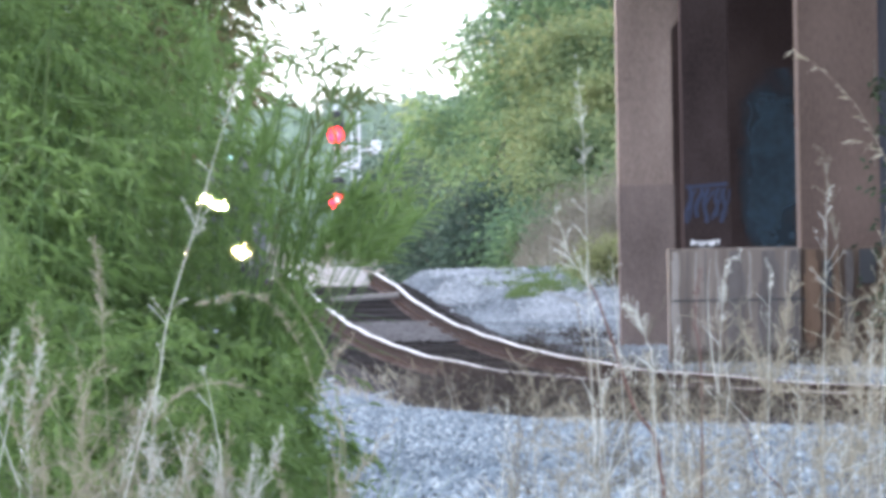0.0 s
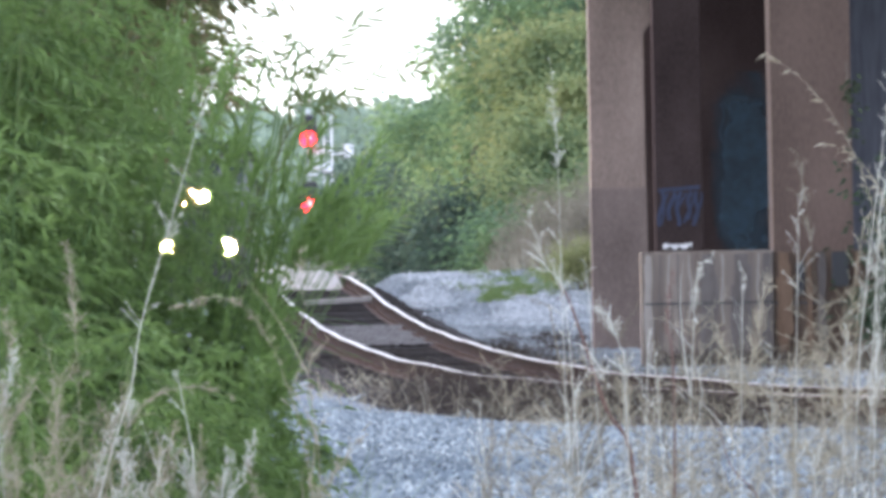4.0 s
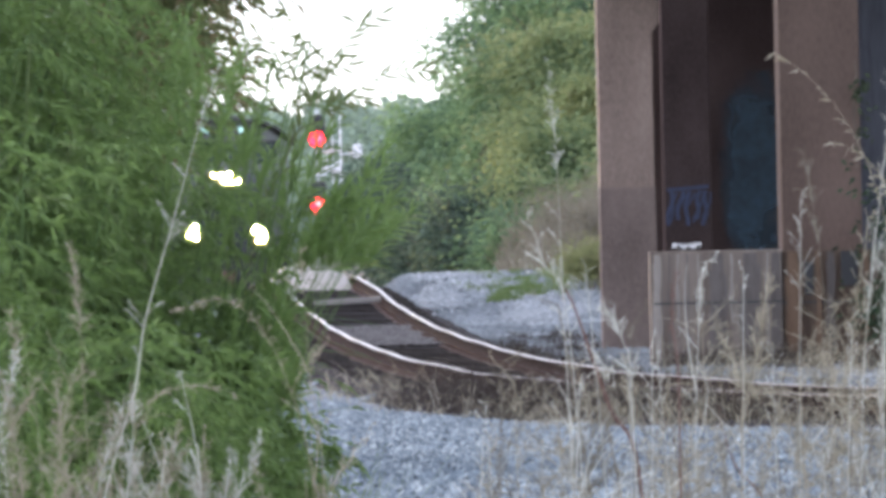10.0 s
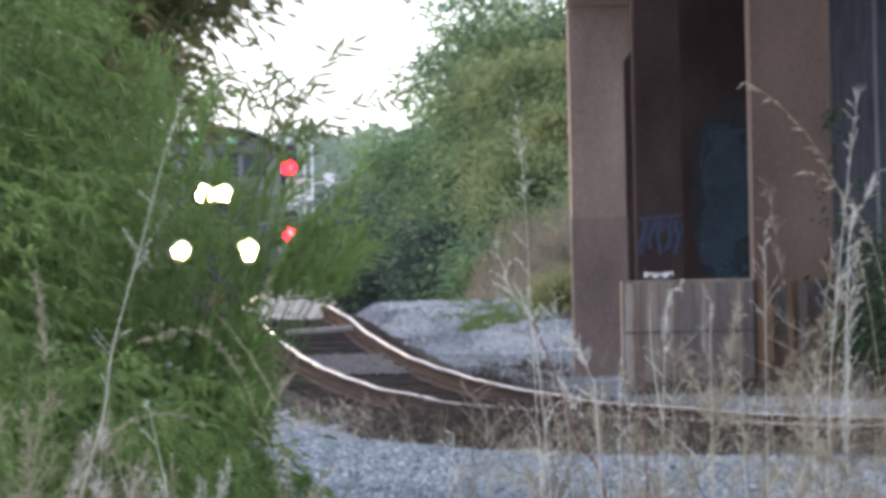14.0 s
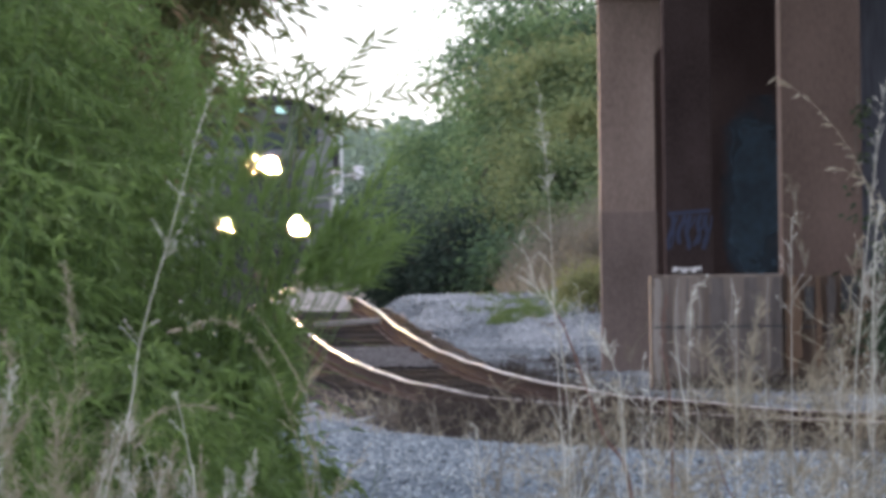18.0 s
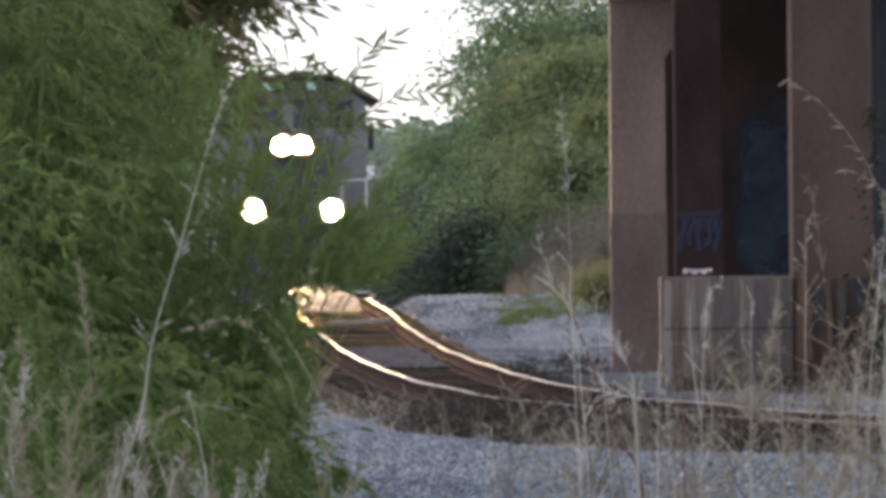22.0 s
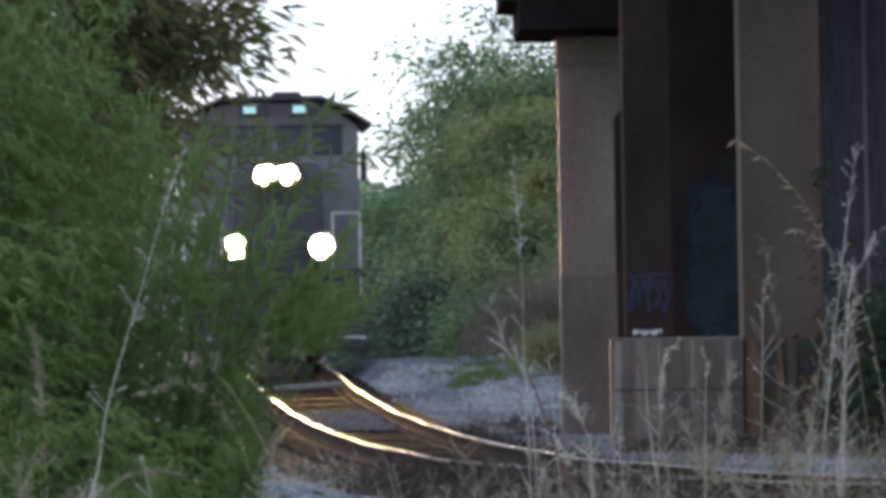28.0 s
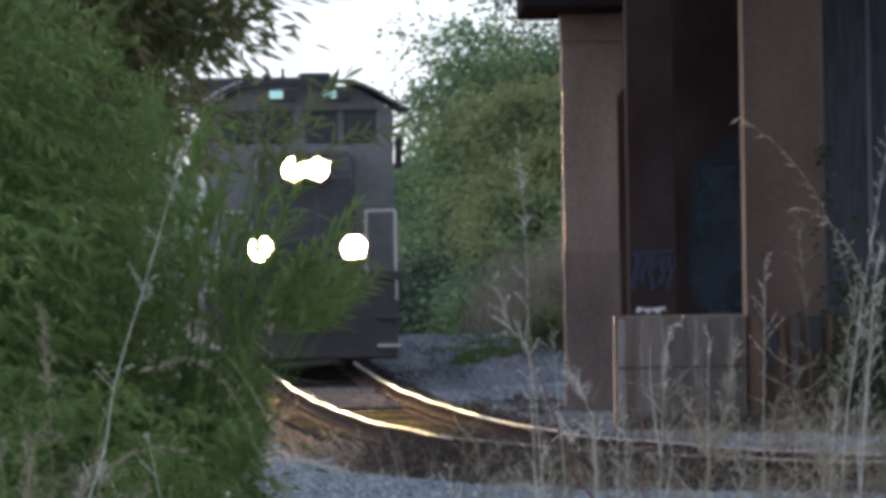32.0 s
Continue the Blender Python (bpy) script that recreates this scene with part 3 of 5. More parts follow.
cloth = thing("white_rag", (3.47, 112.0, 1.66), "crumpled white rag lying on the crash wall", "rag")
bm = bmesh.new()
bmesh.ops.create_grid(bm, x_segments=14, y_segments=8, size=0.5)
for vtx in bm.verts:
    x, y = vtx.co.x, vtx.co.y
    vtx.co = Vector((x * 0.38, y * 0.3, 0.035 + 0.05 * math.sin(x * 9 + y * 4) ** 2 + 0.04 * abs(x) + 0.02 * math.sin(y * 17)))
bmesh.ops.solidify(bm, geom=list(bm.faces), thickness=0.012)
part("cloth", bm, WHITE_CLOTH, cloth)

# ---- distance: wooded ridge ----
rng_n = np.random.default_rng(3)


def woods(name, n, x0, x1, d0, d1, hmin, hmax, size, material, label):
    x, d = rng_n.uniform(x0, x1, n), rng_n.uniform(d0, d1, n)
    g = ground_height(x, d)
    hh = rng_n.uniform(hmin, hmax, n) * (0.75 + 0.25 * lumps(x, d, 0.05, 4.0))
    m = 150
    r = unit(rng_n.normal(size=(n * m, 3))) * rng_n.uniform(0.5, 1.0, (n * m, 1))
    c = np.repeat(np.stack([x, d, g + hh * 0.58], 1), m, 0)
    base = c + r * np.repeat(np.stack([hh * 0.36, hh * 0.36, hh * 0.46], 1), m, 0)
    me = leaf_mesh(name, base, r + rng_n.normal(size=r.shape) * 0.5, size * rng_n.uniform(0.6, 1.3, n * m), size * 0.7, material, rng_n)
    return tagged(new(name, me), label, "trees", kind="stuff")


woods("far_woods", 650, -48, 48, 430, 930, 4, 7, 0.8, LEAF_FAR, "wooded ridge far behind, haze put into its pale grey-green")


# ---- trees and shrubs ----
def grow(rng, p, way, length, r, depth, segs, tips, spread=0.7, lift=0.15):
    """Branching limbs; fills segs and the places where leaves sit."""
    n = 3
    for i in range(n):
        w = (way + Vector((rng.gauss(0, 0.13), rng.gauss(0, 0.13), rng.gauss(0, 0.1) + lift * 0.2))).normalized()
        q = p + w * length / n
        segs.append((p, q, r, r * 0.84))
        if depth <= 1:
            tips.append((q, w))
        p, way, r = q, w, r * 0.84
        if depth > 0 and i > 0:
            for _ in range(2 if depth > 1 else 1):
                side = Vector((rng.gauss(0, 1), rng.gauss(0, 1), rng.gauss(0, 0.5))).normalized()
                grow(rng, p, (way + side * spread * 1.3 + Vector((0, 0, lift))).normalized(), length * rng.uniform(0.5, 0.75), r * 0.55, depth - 1, segs, tips, spread, lift)
    if depth > 0:
        grow(rng, p, way, length * 0.7, r * 0.7, depth - 1, segs, tips, spread, lift)


def tree(name, at, height, leaf, leaf_len, per_tip, seed, label, category="tree", trunk_r=0.12, depth=3, spread=0.7, cloud=0.35, group="", lean=(0, 0), stems=1, splay=0.35, edge=None, slim=0.5, clumps=1.0):
    rng, rn = random.Random(seed), np.random.default_rng(seed)
    segs, tips = [], []
    for s_ in range(stems):
        way = Vector((lean[0] + rng.gauss(0, 0.08 if stems == 1 else splay), lean[1] + rng.gauss(0, 0.08 if stems == 1 else splay), 1)).normalized()
        p0 = Vector((rng.gauss(0, 0.12), rng.gauss(0, 0.12), 0)) if stems > 1 else Vector((0, 0, 0))
        grow(rng, p0, way, height * 0.42, trunk_r, depth, segs, tips, spread)
    top = max(max(q.z for _, q, _, _ in segs), 0.1)
    k = height / top * 0.95
    segs = [(p * k, q * k, a, b) for p, q, a, b in segs]
    if edge is not None:
        at = (edge - float(np.percentile([q.x * k for q, _ in tips], 6)), at[1], at[2])
    root = thing(name, at, label, category, group)
    part("trunk", sticks("trunk", segs, BARK, 6), BARK, root)
    tp = np.array([tuple(q * k) for q, _ in tips])
    tw = np.array([tuple(w) for _, w in tips])
    if clumps < 1.0:  # leaves gather in flattened clumps at some of the twig ends, with gaps between
        pick = rn.permutation(len(tp))[:max(8, int(len(tp) * clumps))]
        tp, tw, per_tip = tp[pick], tw[pick], int(per_tip / clumps)
    size = rn.uniform(0.55, 1.5, (len(tp), 1))
    base = np.repeat(tp, per_tip, 0)
    off = rn.normal(size=base.shape) * cloud * np.repeat(size, per_tip, 0) * [1.15, 1.15, 0.7]
    way = np.repeat(tw, per_tip, 0) * 0.4 + off / max(cloud, 0.01) * 0.7 + rn.normal(size=base.shape) * 0.4 - [0, 0, 0.25]
    me = leaf_mesh("crown", base + off, way, leaf_len * rn.uniform(0.6, 1.3, len(base)), leaf_len * slim, leaf, rn)
    tagged(part("crown", me, leaf, root), kind="stuff")
    return root


def on_ground(x, d, sink=0.05):
    return (x, d, float(ground_height(x, d)) - sink)


TREES = [  # left edge of the crown, ahead, top, leaf, stems, label
    (0.75, 197, 8.6, LEAF_TREE, 1, "green broadleaf tree with an uneven crown beside the line"),
    (1.35, 195, 9.6, LEAF_TREE, 1, "tall green broadleaf tree behind the bridge"),
    (2.2, 192, 9.2, LEAF_TREE, 2, "green broadleaf tree with a full crown behind the bridge"),
    (0.35, 203, 6.3, LEAF_TREE, 2, "low green broadleaf tree beside the line"),
    (-0.5, 212, 5.2, LEAF_SHRUB, 3, "grey-green bushy tree beside the line"),
    (2.45, 188, 7.6, LEAF_OLIVE, 2, "tree with yellowing olive leaves behind the bridge"),
    (3.6, 200, 9.2, LEAF_TREE, 1, "green broadleaf tree behind the bridge"),
    (-1.3, 226, 4.4, LEAF_SHRUB, 3, "dull green bushy tree along the line"),
    (5.0, 194, 8.6, LEAF_OLIVE, 1, "tree with yellowing leaves behind the bridge"),
    (2.3, 181, 4.4, LEAF_OLIVE, 2, "young yellowing tree on the bank"),
    (6.0, 205, 10.0, LEAF_TREE, 1, "green broadleaf tree behind the bridge"),
    (2.75, 184, 5.6, LEAF_OLIVE, 3, "bushy yellowing tree on the bank behind the bridge"),
    (1.55, 199, 6.6, LEAF_TREE, 2, "mid-height green tree among the taller ones"),
]
for i, (x, d, h, leaf, st, label) in enumerate(TREES):
    g = on_ground(x + 1.5, d)
    tree("tree", g, (h - g[2]) / 0.97, leaf, 0.17, 22 if h > 8 and x < 3 else 34, 20 + i, label, trunk_r=0.10, depth=3, cloud=0.32, stems=st, spread=0.6, splay=0.16, edge=x, clumps=0.2 if h > 8 and x < 3 else 0.34)
SHRUBS = [(0.2, 186, 3.0, LEAF_SHRUB), (1.1, 180, 3.2, LEAF_SHRUB), (2.0, 176, 2.4, LEAF_TREE), (-0.1, 204, 4.0, LEAF_SHRUB), (3.1, 178, 2.8, LEAF_OLIVE),
          (1.5, 190, 4.4, LEAF_TREE), (4.4, 170, 2.0, LEAF_OLIVE), (0.6, 205, 4.6, LEAF_SHRUB)]
for i, (x, d, h, leaf) in enumerate(SHRUBS):
    tree("shrub", on_ground(x, d), h, leaf, 0.16, 15, 60 + i, "dense dark grey-green shrub at the foot of the trees" if leaf is LEAF_SHRUB else "leafy green shrub at the foot of the trees",
         "shrub", 0.04, 2, 0.9, 0.24, "shrubs", stems=5, clumps=0.7)

tree("shrub", on_ground(2.64, 142), 1.0, YELLOW_LEAF, 0.07, 12, 75, "small yellow-green bush beside the concrete column", "shrub", 0.02, 2, 0.9, 0.13, "shrubs", stems=6)
for k, (x, d, h) in enumerate(((2.35, 166, 1.7), (2.9, 164, 1.9), (3.4, 167, 2.1), (3.9, 165, 1.8), (2.6, 158, 1.2), (3.3, 157, 1.5))):
    tree("dry_bush", on_ground(x, d), h, DRY_BRUSH, 0.10, 9, 90 + k, "dead tan brush with fine dry twigs on the bank", "bush", 0.02, 2, 0.8, 0.16, "dry brush", stems=8, splay=0.3, slim=0.16)
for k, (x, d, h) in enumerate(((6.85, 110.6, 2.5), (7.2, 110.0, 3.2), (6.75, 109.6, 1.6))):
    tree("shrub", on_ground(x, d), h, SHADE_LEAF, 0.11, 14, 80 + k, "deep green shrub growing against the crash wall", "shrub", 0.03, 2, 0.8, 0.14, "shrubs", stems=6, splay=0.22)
# broadleaf tree at the left, behind the thicket
tree("tree", on_ground(-3.85, 62), 6.2, LEAF_DARK, 0.17, 22, 101, "dark tree with long narrow leaves behind the green thicket", trunk_r=0.11, depth=4, cloud=0.17, spread=0.8, slim=0.2)
tree("tree", on_ground(-3.45, 70), 5.2, LEAF_DARK, 0.18, 15, 103, "dark tree with long hanging leaves against the sky", trunk_r=0.08, depth=4, cloud=0.16, spread=0.85, slim=0.2)


# ---- thicket of narrow-leaved bushes near the eye ----
def thicket_bush(at, height, reach, culms, leaves_per, seed, label, lean=0.0):
    """Arching stems from one root, with twigs that carry rows of narrow hanging leaves."""
    rng, rn = random.Random(seed), np.random.default_rng(seed)
    segs, base, way = [], [], []
    for c in range(culms):
        a = rng.uniform(0, 2 * math.pi)
        out = Vector((math.cos(a) + lean, math.sin(a), 0)) * rng.uniform(0.2, 1.0) * reach
        h = height * rng.uniform(0.65, 1.05)
        root = Vector((rng.gauss(0, 0.15), rng.gauss(0, 0.15), 0))
        prev, n = root, 9
        for j in range(1, n + 1):
            u = j / n
            p = root + Vector((out.x * u ** 1.8, out.y * u ** 1.8, h * (u - 0.18 * u ** 3)))
            segs.append((prev, p, 0.011 * (1.05 - u * 0.8), 0.011 * (1.05 - (u + 0.1) * 0.8)))
            if u > 0.15:
                for _ in range(4):
                    tw = Vector((rng.gauss(0.1, 1), rng.gauss(0, 1), rng.gauss(0.0, 0.4))).normalized()
                    ln = rng.uniform(0.25, 0.6) * (0.42 if reach < 0.3 else 1.0)
                    e = p + tw * ln + Vector((0, 0, -0.35 * ln))
                    segs.append((p, e, 0.0022, 0.0009))
                    for _ in range(leaves_per):
                        v = rng.uniform(0.15, 1.0)
                        w_ = (tw * 0.8 + Vector((rng.gauss(0, 0.5), rng.gauss(0, 0.5), rng.gauss(-0.35, 0.45))))
                        q_ = p.lerp(e, v)
                        if not (q_.x + at[0] > -0.46 and 1.2 < q_.z + at[2] < 1.62):
                            base.append(q_)
                            way.append(w_)
            prev = p
    ob = thing("bush", at, label, "bush", "thicket")
    tagged(part("branchwork", sticks("branchwork", segs, GREEN_STEM, 5), GREEN_STEM, ob), kind="stuff")
    b, w = np.array([tuple(v) for v in base]), np.array([tuple(v) for v in way])
    tagged(part("foliage", leaf_mesh("foliage", b, w, rn.uniform(0.035, 0.085, len(b)), 0.0075, LEAF_BAMBOO, rn, sag=0.3), LEAF_BAMBOO, ob), kind="stuff")
    return ob


BUSHES = [(-1.55, 29.0, 3.3, 0.7, 26), (-1.12, 30.5, 2.45, 0.5, 22), (-1.06, 28.0, 1.75, 0.35, 18), (-0.86, 30.0, 1.75, 0.28, 14), (-0.74, 30.6, 1.7, 0.2, 9), (-0.84, 29.4, 1.2, 0.22, 12), (-0.88, 29.2, 1.45, 0.26, 18), (-0.8, 29.7, 1.3, 0.2, 14), (-0.9, 29.3, 1.3, 0.25, 14), (-2.2, 30.0, 3.6, 0.7, 22),
          (-1.35, 32.5, 2.9, 0.55, 22), (-1.75, 26.5, 2.6, 0.6, 20), (-1.8, 29.5, 4.4, 0.6, 22), (-1.32, 30.0, 4.1, 0.4, 16), (-2.1, 28.5, 4.4, 0.6, 18),
          (-0.84, 29.8, 1.4, 0.24, 16), (-0.76, 30.2, 1.2, 0.18, 12), (-0.95, 29.6, 1.5, 0.3, 16)]
for i, (x, d, h, rch, n) in enumerate(BUSHES):
    thicket_bush(on_ground(x - (0.07 if h < 1.8 else 0.0), d), h, rch, n, 19, 200 + i, "feathery bright green bush with narrow leaves")


thicket_bush(on_ground(-0.92, 30.4), 2.25, 0.3, 12, 10, 263, "sparse green bush with narrow leaves at the edge of the thicket")


def spray(at, reach, seed, leaves=36, size=0.105, me=None, mat=None, along=0.5):
    """One arching shoot of the thicket with alternate narrow leaves, each a part."""
    rng = random.Random(seed)
    ob = thing("leafy_shoot", at, "arching green shoot with narrow pointed leaves", "branch", "arching shoots")
    n, pts = 10, []
    for j in range(n + 1):
        u = j / n
        pts.append(Vector((reach[0] * u ** 1.3, reach[1] * u, reach[2] * (1.3 * u - 0.3 * u ** 3))))
    wood = BARK if me is SHOOT_LEAF else GREEN_STEM
    part("stem", rod("stem", pts, [0.0030 * (1.05 - 0.08 * j) for j in range(n + 1)], wood), wood, ob)
    for j in range(leaves):
        u = 1 - along * (j / leaves) ** 1.1
        k = min(n - 1, int(u * n))
        p = pts[k].lerp(pts[k + 1], u * n - k)
        way = (pts[k + 1] - pts[k]).normalized()
        sd = Vector((rng.gauss(0, 0.5), rng.gauss(0, 0.4), (1 if j % 2 else -1) * rng.uniform(0.4, 1.0))) * (0.8 if me is SHOOT_LEAF else 1.0)
        if p.x + at[0] > -0.50 and 1.2 < p.z + at[2] < 1.57:  # outer ends carry leaves only high up
            continue
        lf = part("leaf", me, mat, ob)
        q = (way * 0.9 + sd * 0.75).to_track_quat("Y", "Z").to_matrix().to_4x4()
        s_ = size * rng.uniform(0.7, 1.25) * (0.6 + 0.4 * min(1, (1 - u) * 6 + 0.3))
        lf.matrix_basis = Matrix.Translation(p) @ q @ pose(0, 0, 0, 0, rng.uniform(-40, 40)) @ Matrix.Diagonal((s_, s_, s_, 1))
    return ob


bm = bmesh.new()
rows_ = []
for y, w, z in ((0, 0.010, 0), (0.25, 0.068, 0.0), (0.5, 0.072, -0.02), (0.78, 0.042, -0.07), (1.0, 0.003, -0.15)):
    rows_.append([bm.verts.new((-w, y, z + w * 0.35)), bm.verts.new((0, y, z)), bm.verts.new((w, y, z + w * 0.35))])
for a_, b_ in zip(rows_, rows_[1:]):
    for j in range(2):
        bm.faces.new((a_[j], a_[j + 1], b_[j + 1], b_[j]))
SHOOT_LEAF = bpy.data.meshes.new("leaf")
bm.to_mesh(SHOOT_LEAF)
bm.free()
SHOOT_LEAF.materials.append(LEAF_SHOOT)
GREEN_LEAF = SHOOT_LEAF.copy()
for v_ in SHOOT_LEAF.vertices:
    v_.co.x *= 1.2
GREEN_LEAF.materials.clear()
GREEN_LEAF.materials.append(LEAF_BAMBOO)
SPRAYS = [((-0.85, 29.8, 0), (0.75, 0.0, 1.86)), ((-0.8, 29.6, 0), (0.62, 0.1, 1.77)), ((-0.85, 30.1, 0), (0.6, 0.0, 1.85)), ((-0.8, 29.9, 0), (0.66, 0.0, 1.96)),
          ((-0.8, 30.3, 0), (0.70, 0.0, 2.05)), ((-0.78, 30.4, 0), (0.62, 0.1, 1.9)), ((-0.75, 30.2, 0), (0.5, 0.0, 1.79)), ((-0.85, 30.5, 0), (0.45, 0.0, 2.1)),
          ((-0.8, 30.6, 0), (0.72, 0.0, 1.76)), ((-0.75, 30.4, 0), (0.3, 0.0, 1.95)), ((-0.95, 30.4, 0), (0.66, 0.0, 2.34)),
          ((-0.9, 29.9, 0), (0.55, 0.1, 1.75)), ((-0.82, 30.0, 0), (0.56, 0.0, 1.90)), ((-0.78, 29.7, 0), (0.66, 0.1, 1.83)), ((-0.8, 30.2, 0), (0.76, 0.0, 1.79)),
          ((-0.86, 30.3, 0), (0.52, 0.0, 1.98)), ((-0.75, 29.9, 0), (0.44, 0.0, 1.82)), ((-0.82, 30.5, 0), (0.62, 0.0, 1.72)), ((-0.8, 29.8, 0), (0.5, 0.1, 2.12))]
srng = random.Random(58)
for k in range(16):  # shoots that rise in front of the gap towards the sky
    tx_, tz_ = srng.uniform(-0.86, -0.48), srng.uniform(1.95, 2.55)
    x_ = tx_ - srng.uniform(0.15, 0.4)
    SPRAYS.append(((x_, 29.6 + srng.random(), 0), (tx_ - x_, srng.gauss(0, 0.1), tz_)))
for k in range(15):  # shoots that lean out over the crest of the track
    tx_ = srng.uniform(-0.42, -0.06)
    tz_, x_ = srng.uniform(1.62, 1.84) + 0.15 * (-0.06 - tx_), -0.92 + 0.2 * srng.random()
    SPRAYS.append(((x_, 29.5 + srng.random(), 0), (tx_ - x_, srng.gauss(0, 0.1), tz_)))
for i, (at_, rc) in enumerate(SPRAYS):
    high = rc[2] > 2.2
    dark = high and i < 12
    spray(on_ground(at_[0], at_[1]), rc, 506 + i, me=SHOOT_LEAF if dark else GREEN_LEAF, mat=LEAF_SHOOT if dark else LEAF_BAMBOO, size=0.10, leaves=40 if high else 60, along=0.42 if high else 0.5)


def long_shoot(line_, d, leaves, seed, size=0.084):
    """A long shoot that leans out over the gap, its upper end set with alternate narrow leaves."""
    rng = random.Random(seed)
    at = on_ground(line_[0][0], d)
    ob = thing("leafy_shoot", at, "long brown-green shoot with narrow alternate leaves against the sky", "branch", "arching shoots")
    ctrl = [Vector((x - at[0] - 0.01, 0.02 * k, z - at[2] - 0.012)) for k, (x, z) in enumerate(line_)]
    ctrl[0].z = 0
    pts = []
    for k in range(len(ctrl) - 1):
        p0, p1, p2, p3 = ctrl[max(0, k - 1)], ctrl[k], ctrl[k + 1], ctrl[min(len(ctrl) - 1, k + 2)]
        if k == 0:
            p3 = p2
        for j in range(5):
            u = j / 5
            pts.append(p1 + ((p2 - p0) * u + (2 * p0 - 5 * p1 + 4 * p2 - p3) * u * u + (3 * p1 - p0 - 3 * p2 + p3) * u ** 3) * 0.5 if k else p1.lerp(p2, u))
    pts.append(ctrl[-1])
    n = len(pts) - 1
    part("stem", rod("stem", pts, [0.0044 * (1.0 - 0.5 * j / n) for j in range(n + 1)], GREEN_STEM), GREEN_STEM, ob)
    first = 5 if len(ctrl) > 3 else n // 2
    for j in range(leaves):
        u = first + (n - first) * (j + 0.5 + rng.uniform(-0.3, 0.3)) / leaves
        k = min(n - 1, int(u))
        p, way = pts[k].lerp(pts[k + 1], u - k), (pts[k + 1] - pts[k]).normalized()
        up = Vector((-way.z, rng.gauss(0, 0.5), way.x)) * (1 if j % 2 else -1)
        lf = part("leaf", SHOOT_LEAF, LEAF_SHOOT, ob)
        q = (way * 0.9 + up * rng.uniform(0.45, 0.9) - Vector((0, 0, 0.12))).to_track_quat("Y", "Z").to_matrix().to_4x4()
        s_ = size * rng.uniform(0.75, 1.2)
        lf.matrix_basis = Matrix.Translation(p) @ q @ pose(0, 0, 0, 0, rng.uniform(45, 115)) @ Matrix.Diagonal((s_ * 0.95, s_, s_, 1))
    lf = part("leaf", SHOOT_LEAF, LEAF_SHOOT, ob)
    lf.matrix_basis = Matrix.Translation(pts[-1]) @ (pts[-1] - pts[-2]).to_track_quat("Y", "Z").to_matrix().to_4x4() @ pose(0, 0, 0, 0, 80) @ Matrix.Diagonal((size, size, size, 1))
    return ob


for k, (line_, d, nl) in enumerate((
        (((-0.95, 0), (-0.459, 2.215), (-0.39, 2.299), (-0.278, 2.352), (-0.227, 2.431), (-0.133, 2.49)), 30.0, 22),
        (((-0.90, 0), (-0.36, 2.07), (-0.301, 2.15), (-0.238, 2.21), (-0.151, 2.267), (-0.076, 2.298), (0.01, 2.292)), 30.1, 22),
        (((-0.92, 0), (-0.43, 2.22), (-0.39, 2.27), (-0.334, 2.292), (-0.248, 2.314)), 30.05, 12),
        (((-0.95, 0), (-0.56, 2.16), (-0.507, 2.265), (-0.487, 2.326), (-0.45, 2.39)), 30.2, 13),
        (((-0.88, 0), (-0.40, 2.08), (-0.34, 2.15), (-0.27, 2.19), (-0.20, 2.18)), 29.9, 14),
        (((-0.92, 0), (-0.47, 2.10), (-0.42, 2.17), (-0.37, 2.20)), 29.95, 12))):
    long_shoot(line_, d, nl, 700 + k)


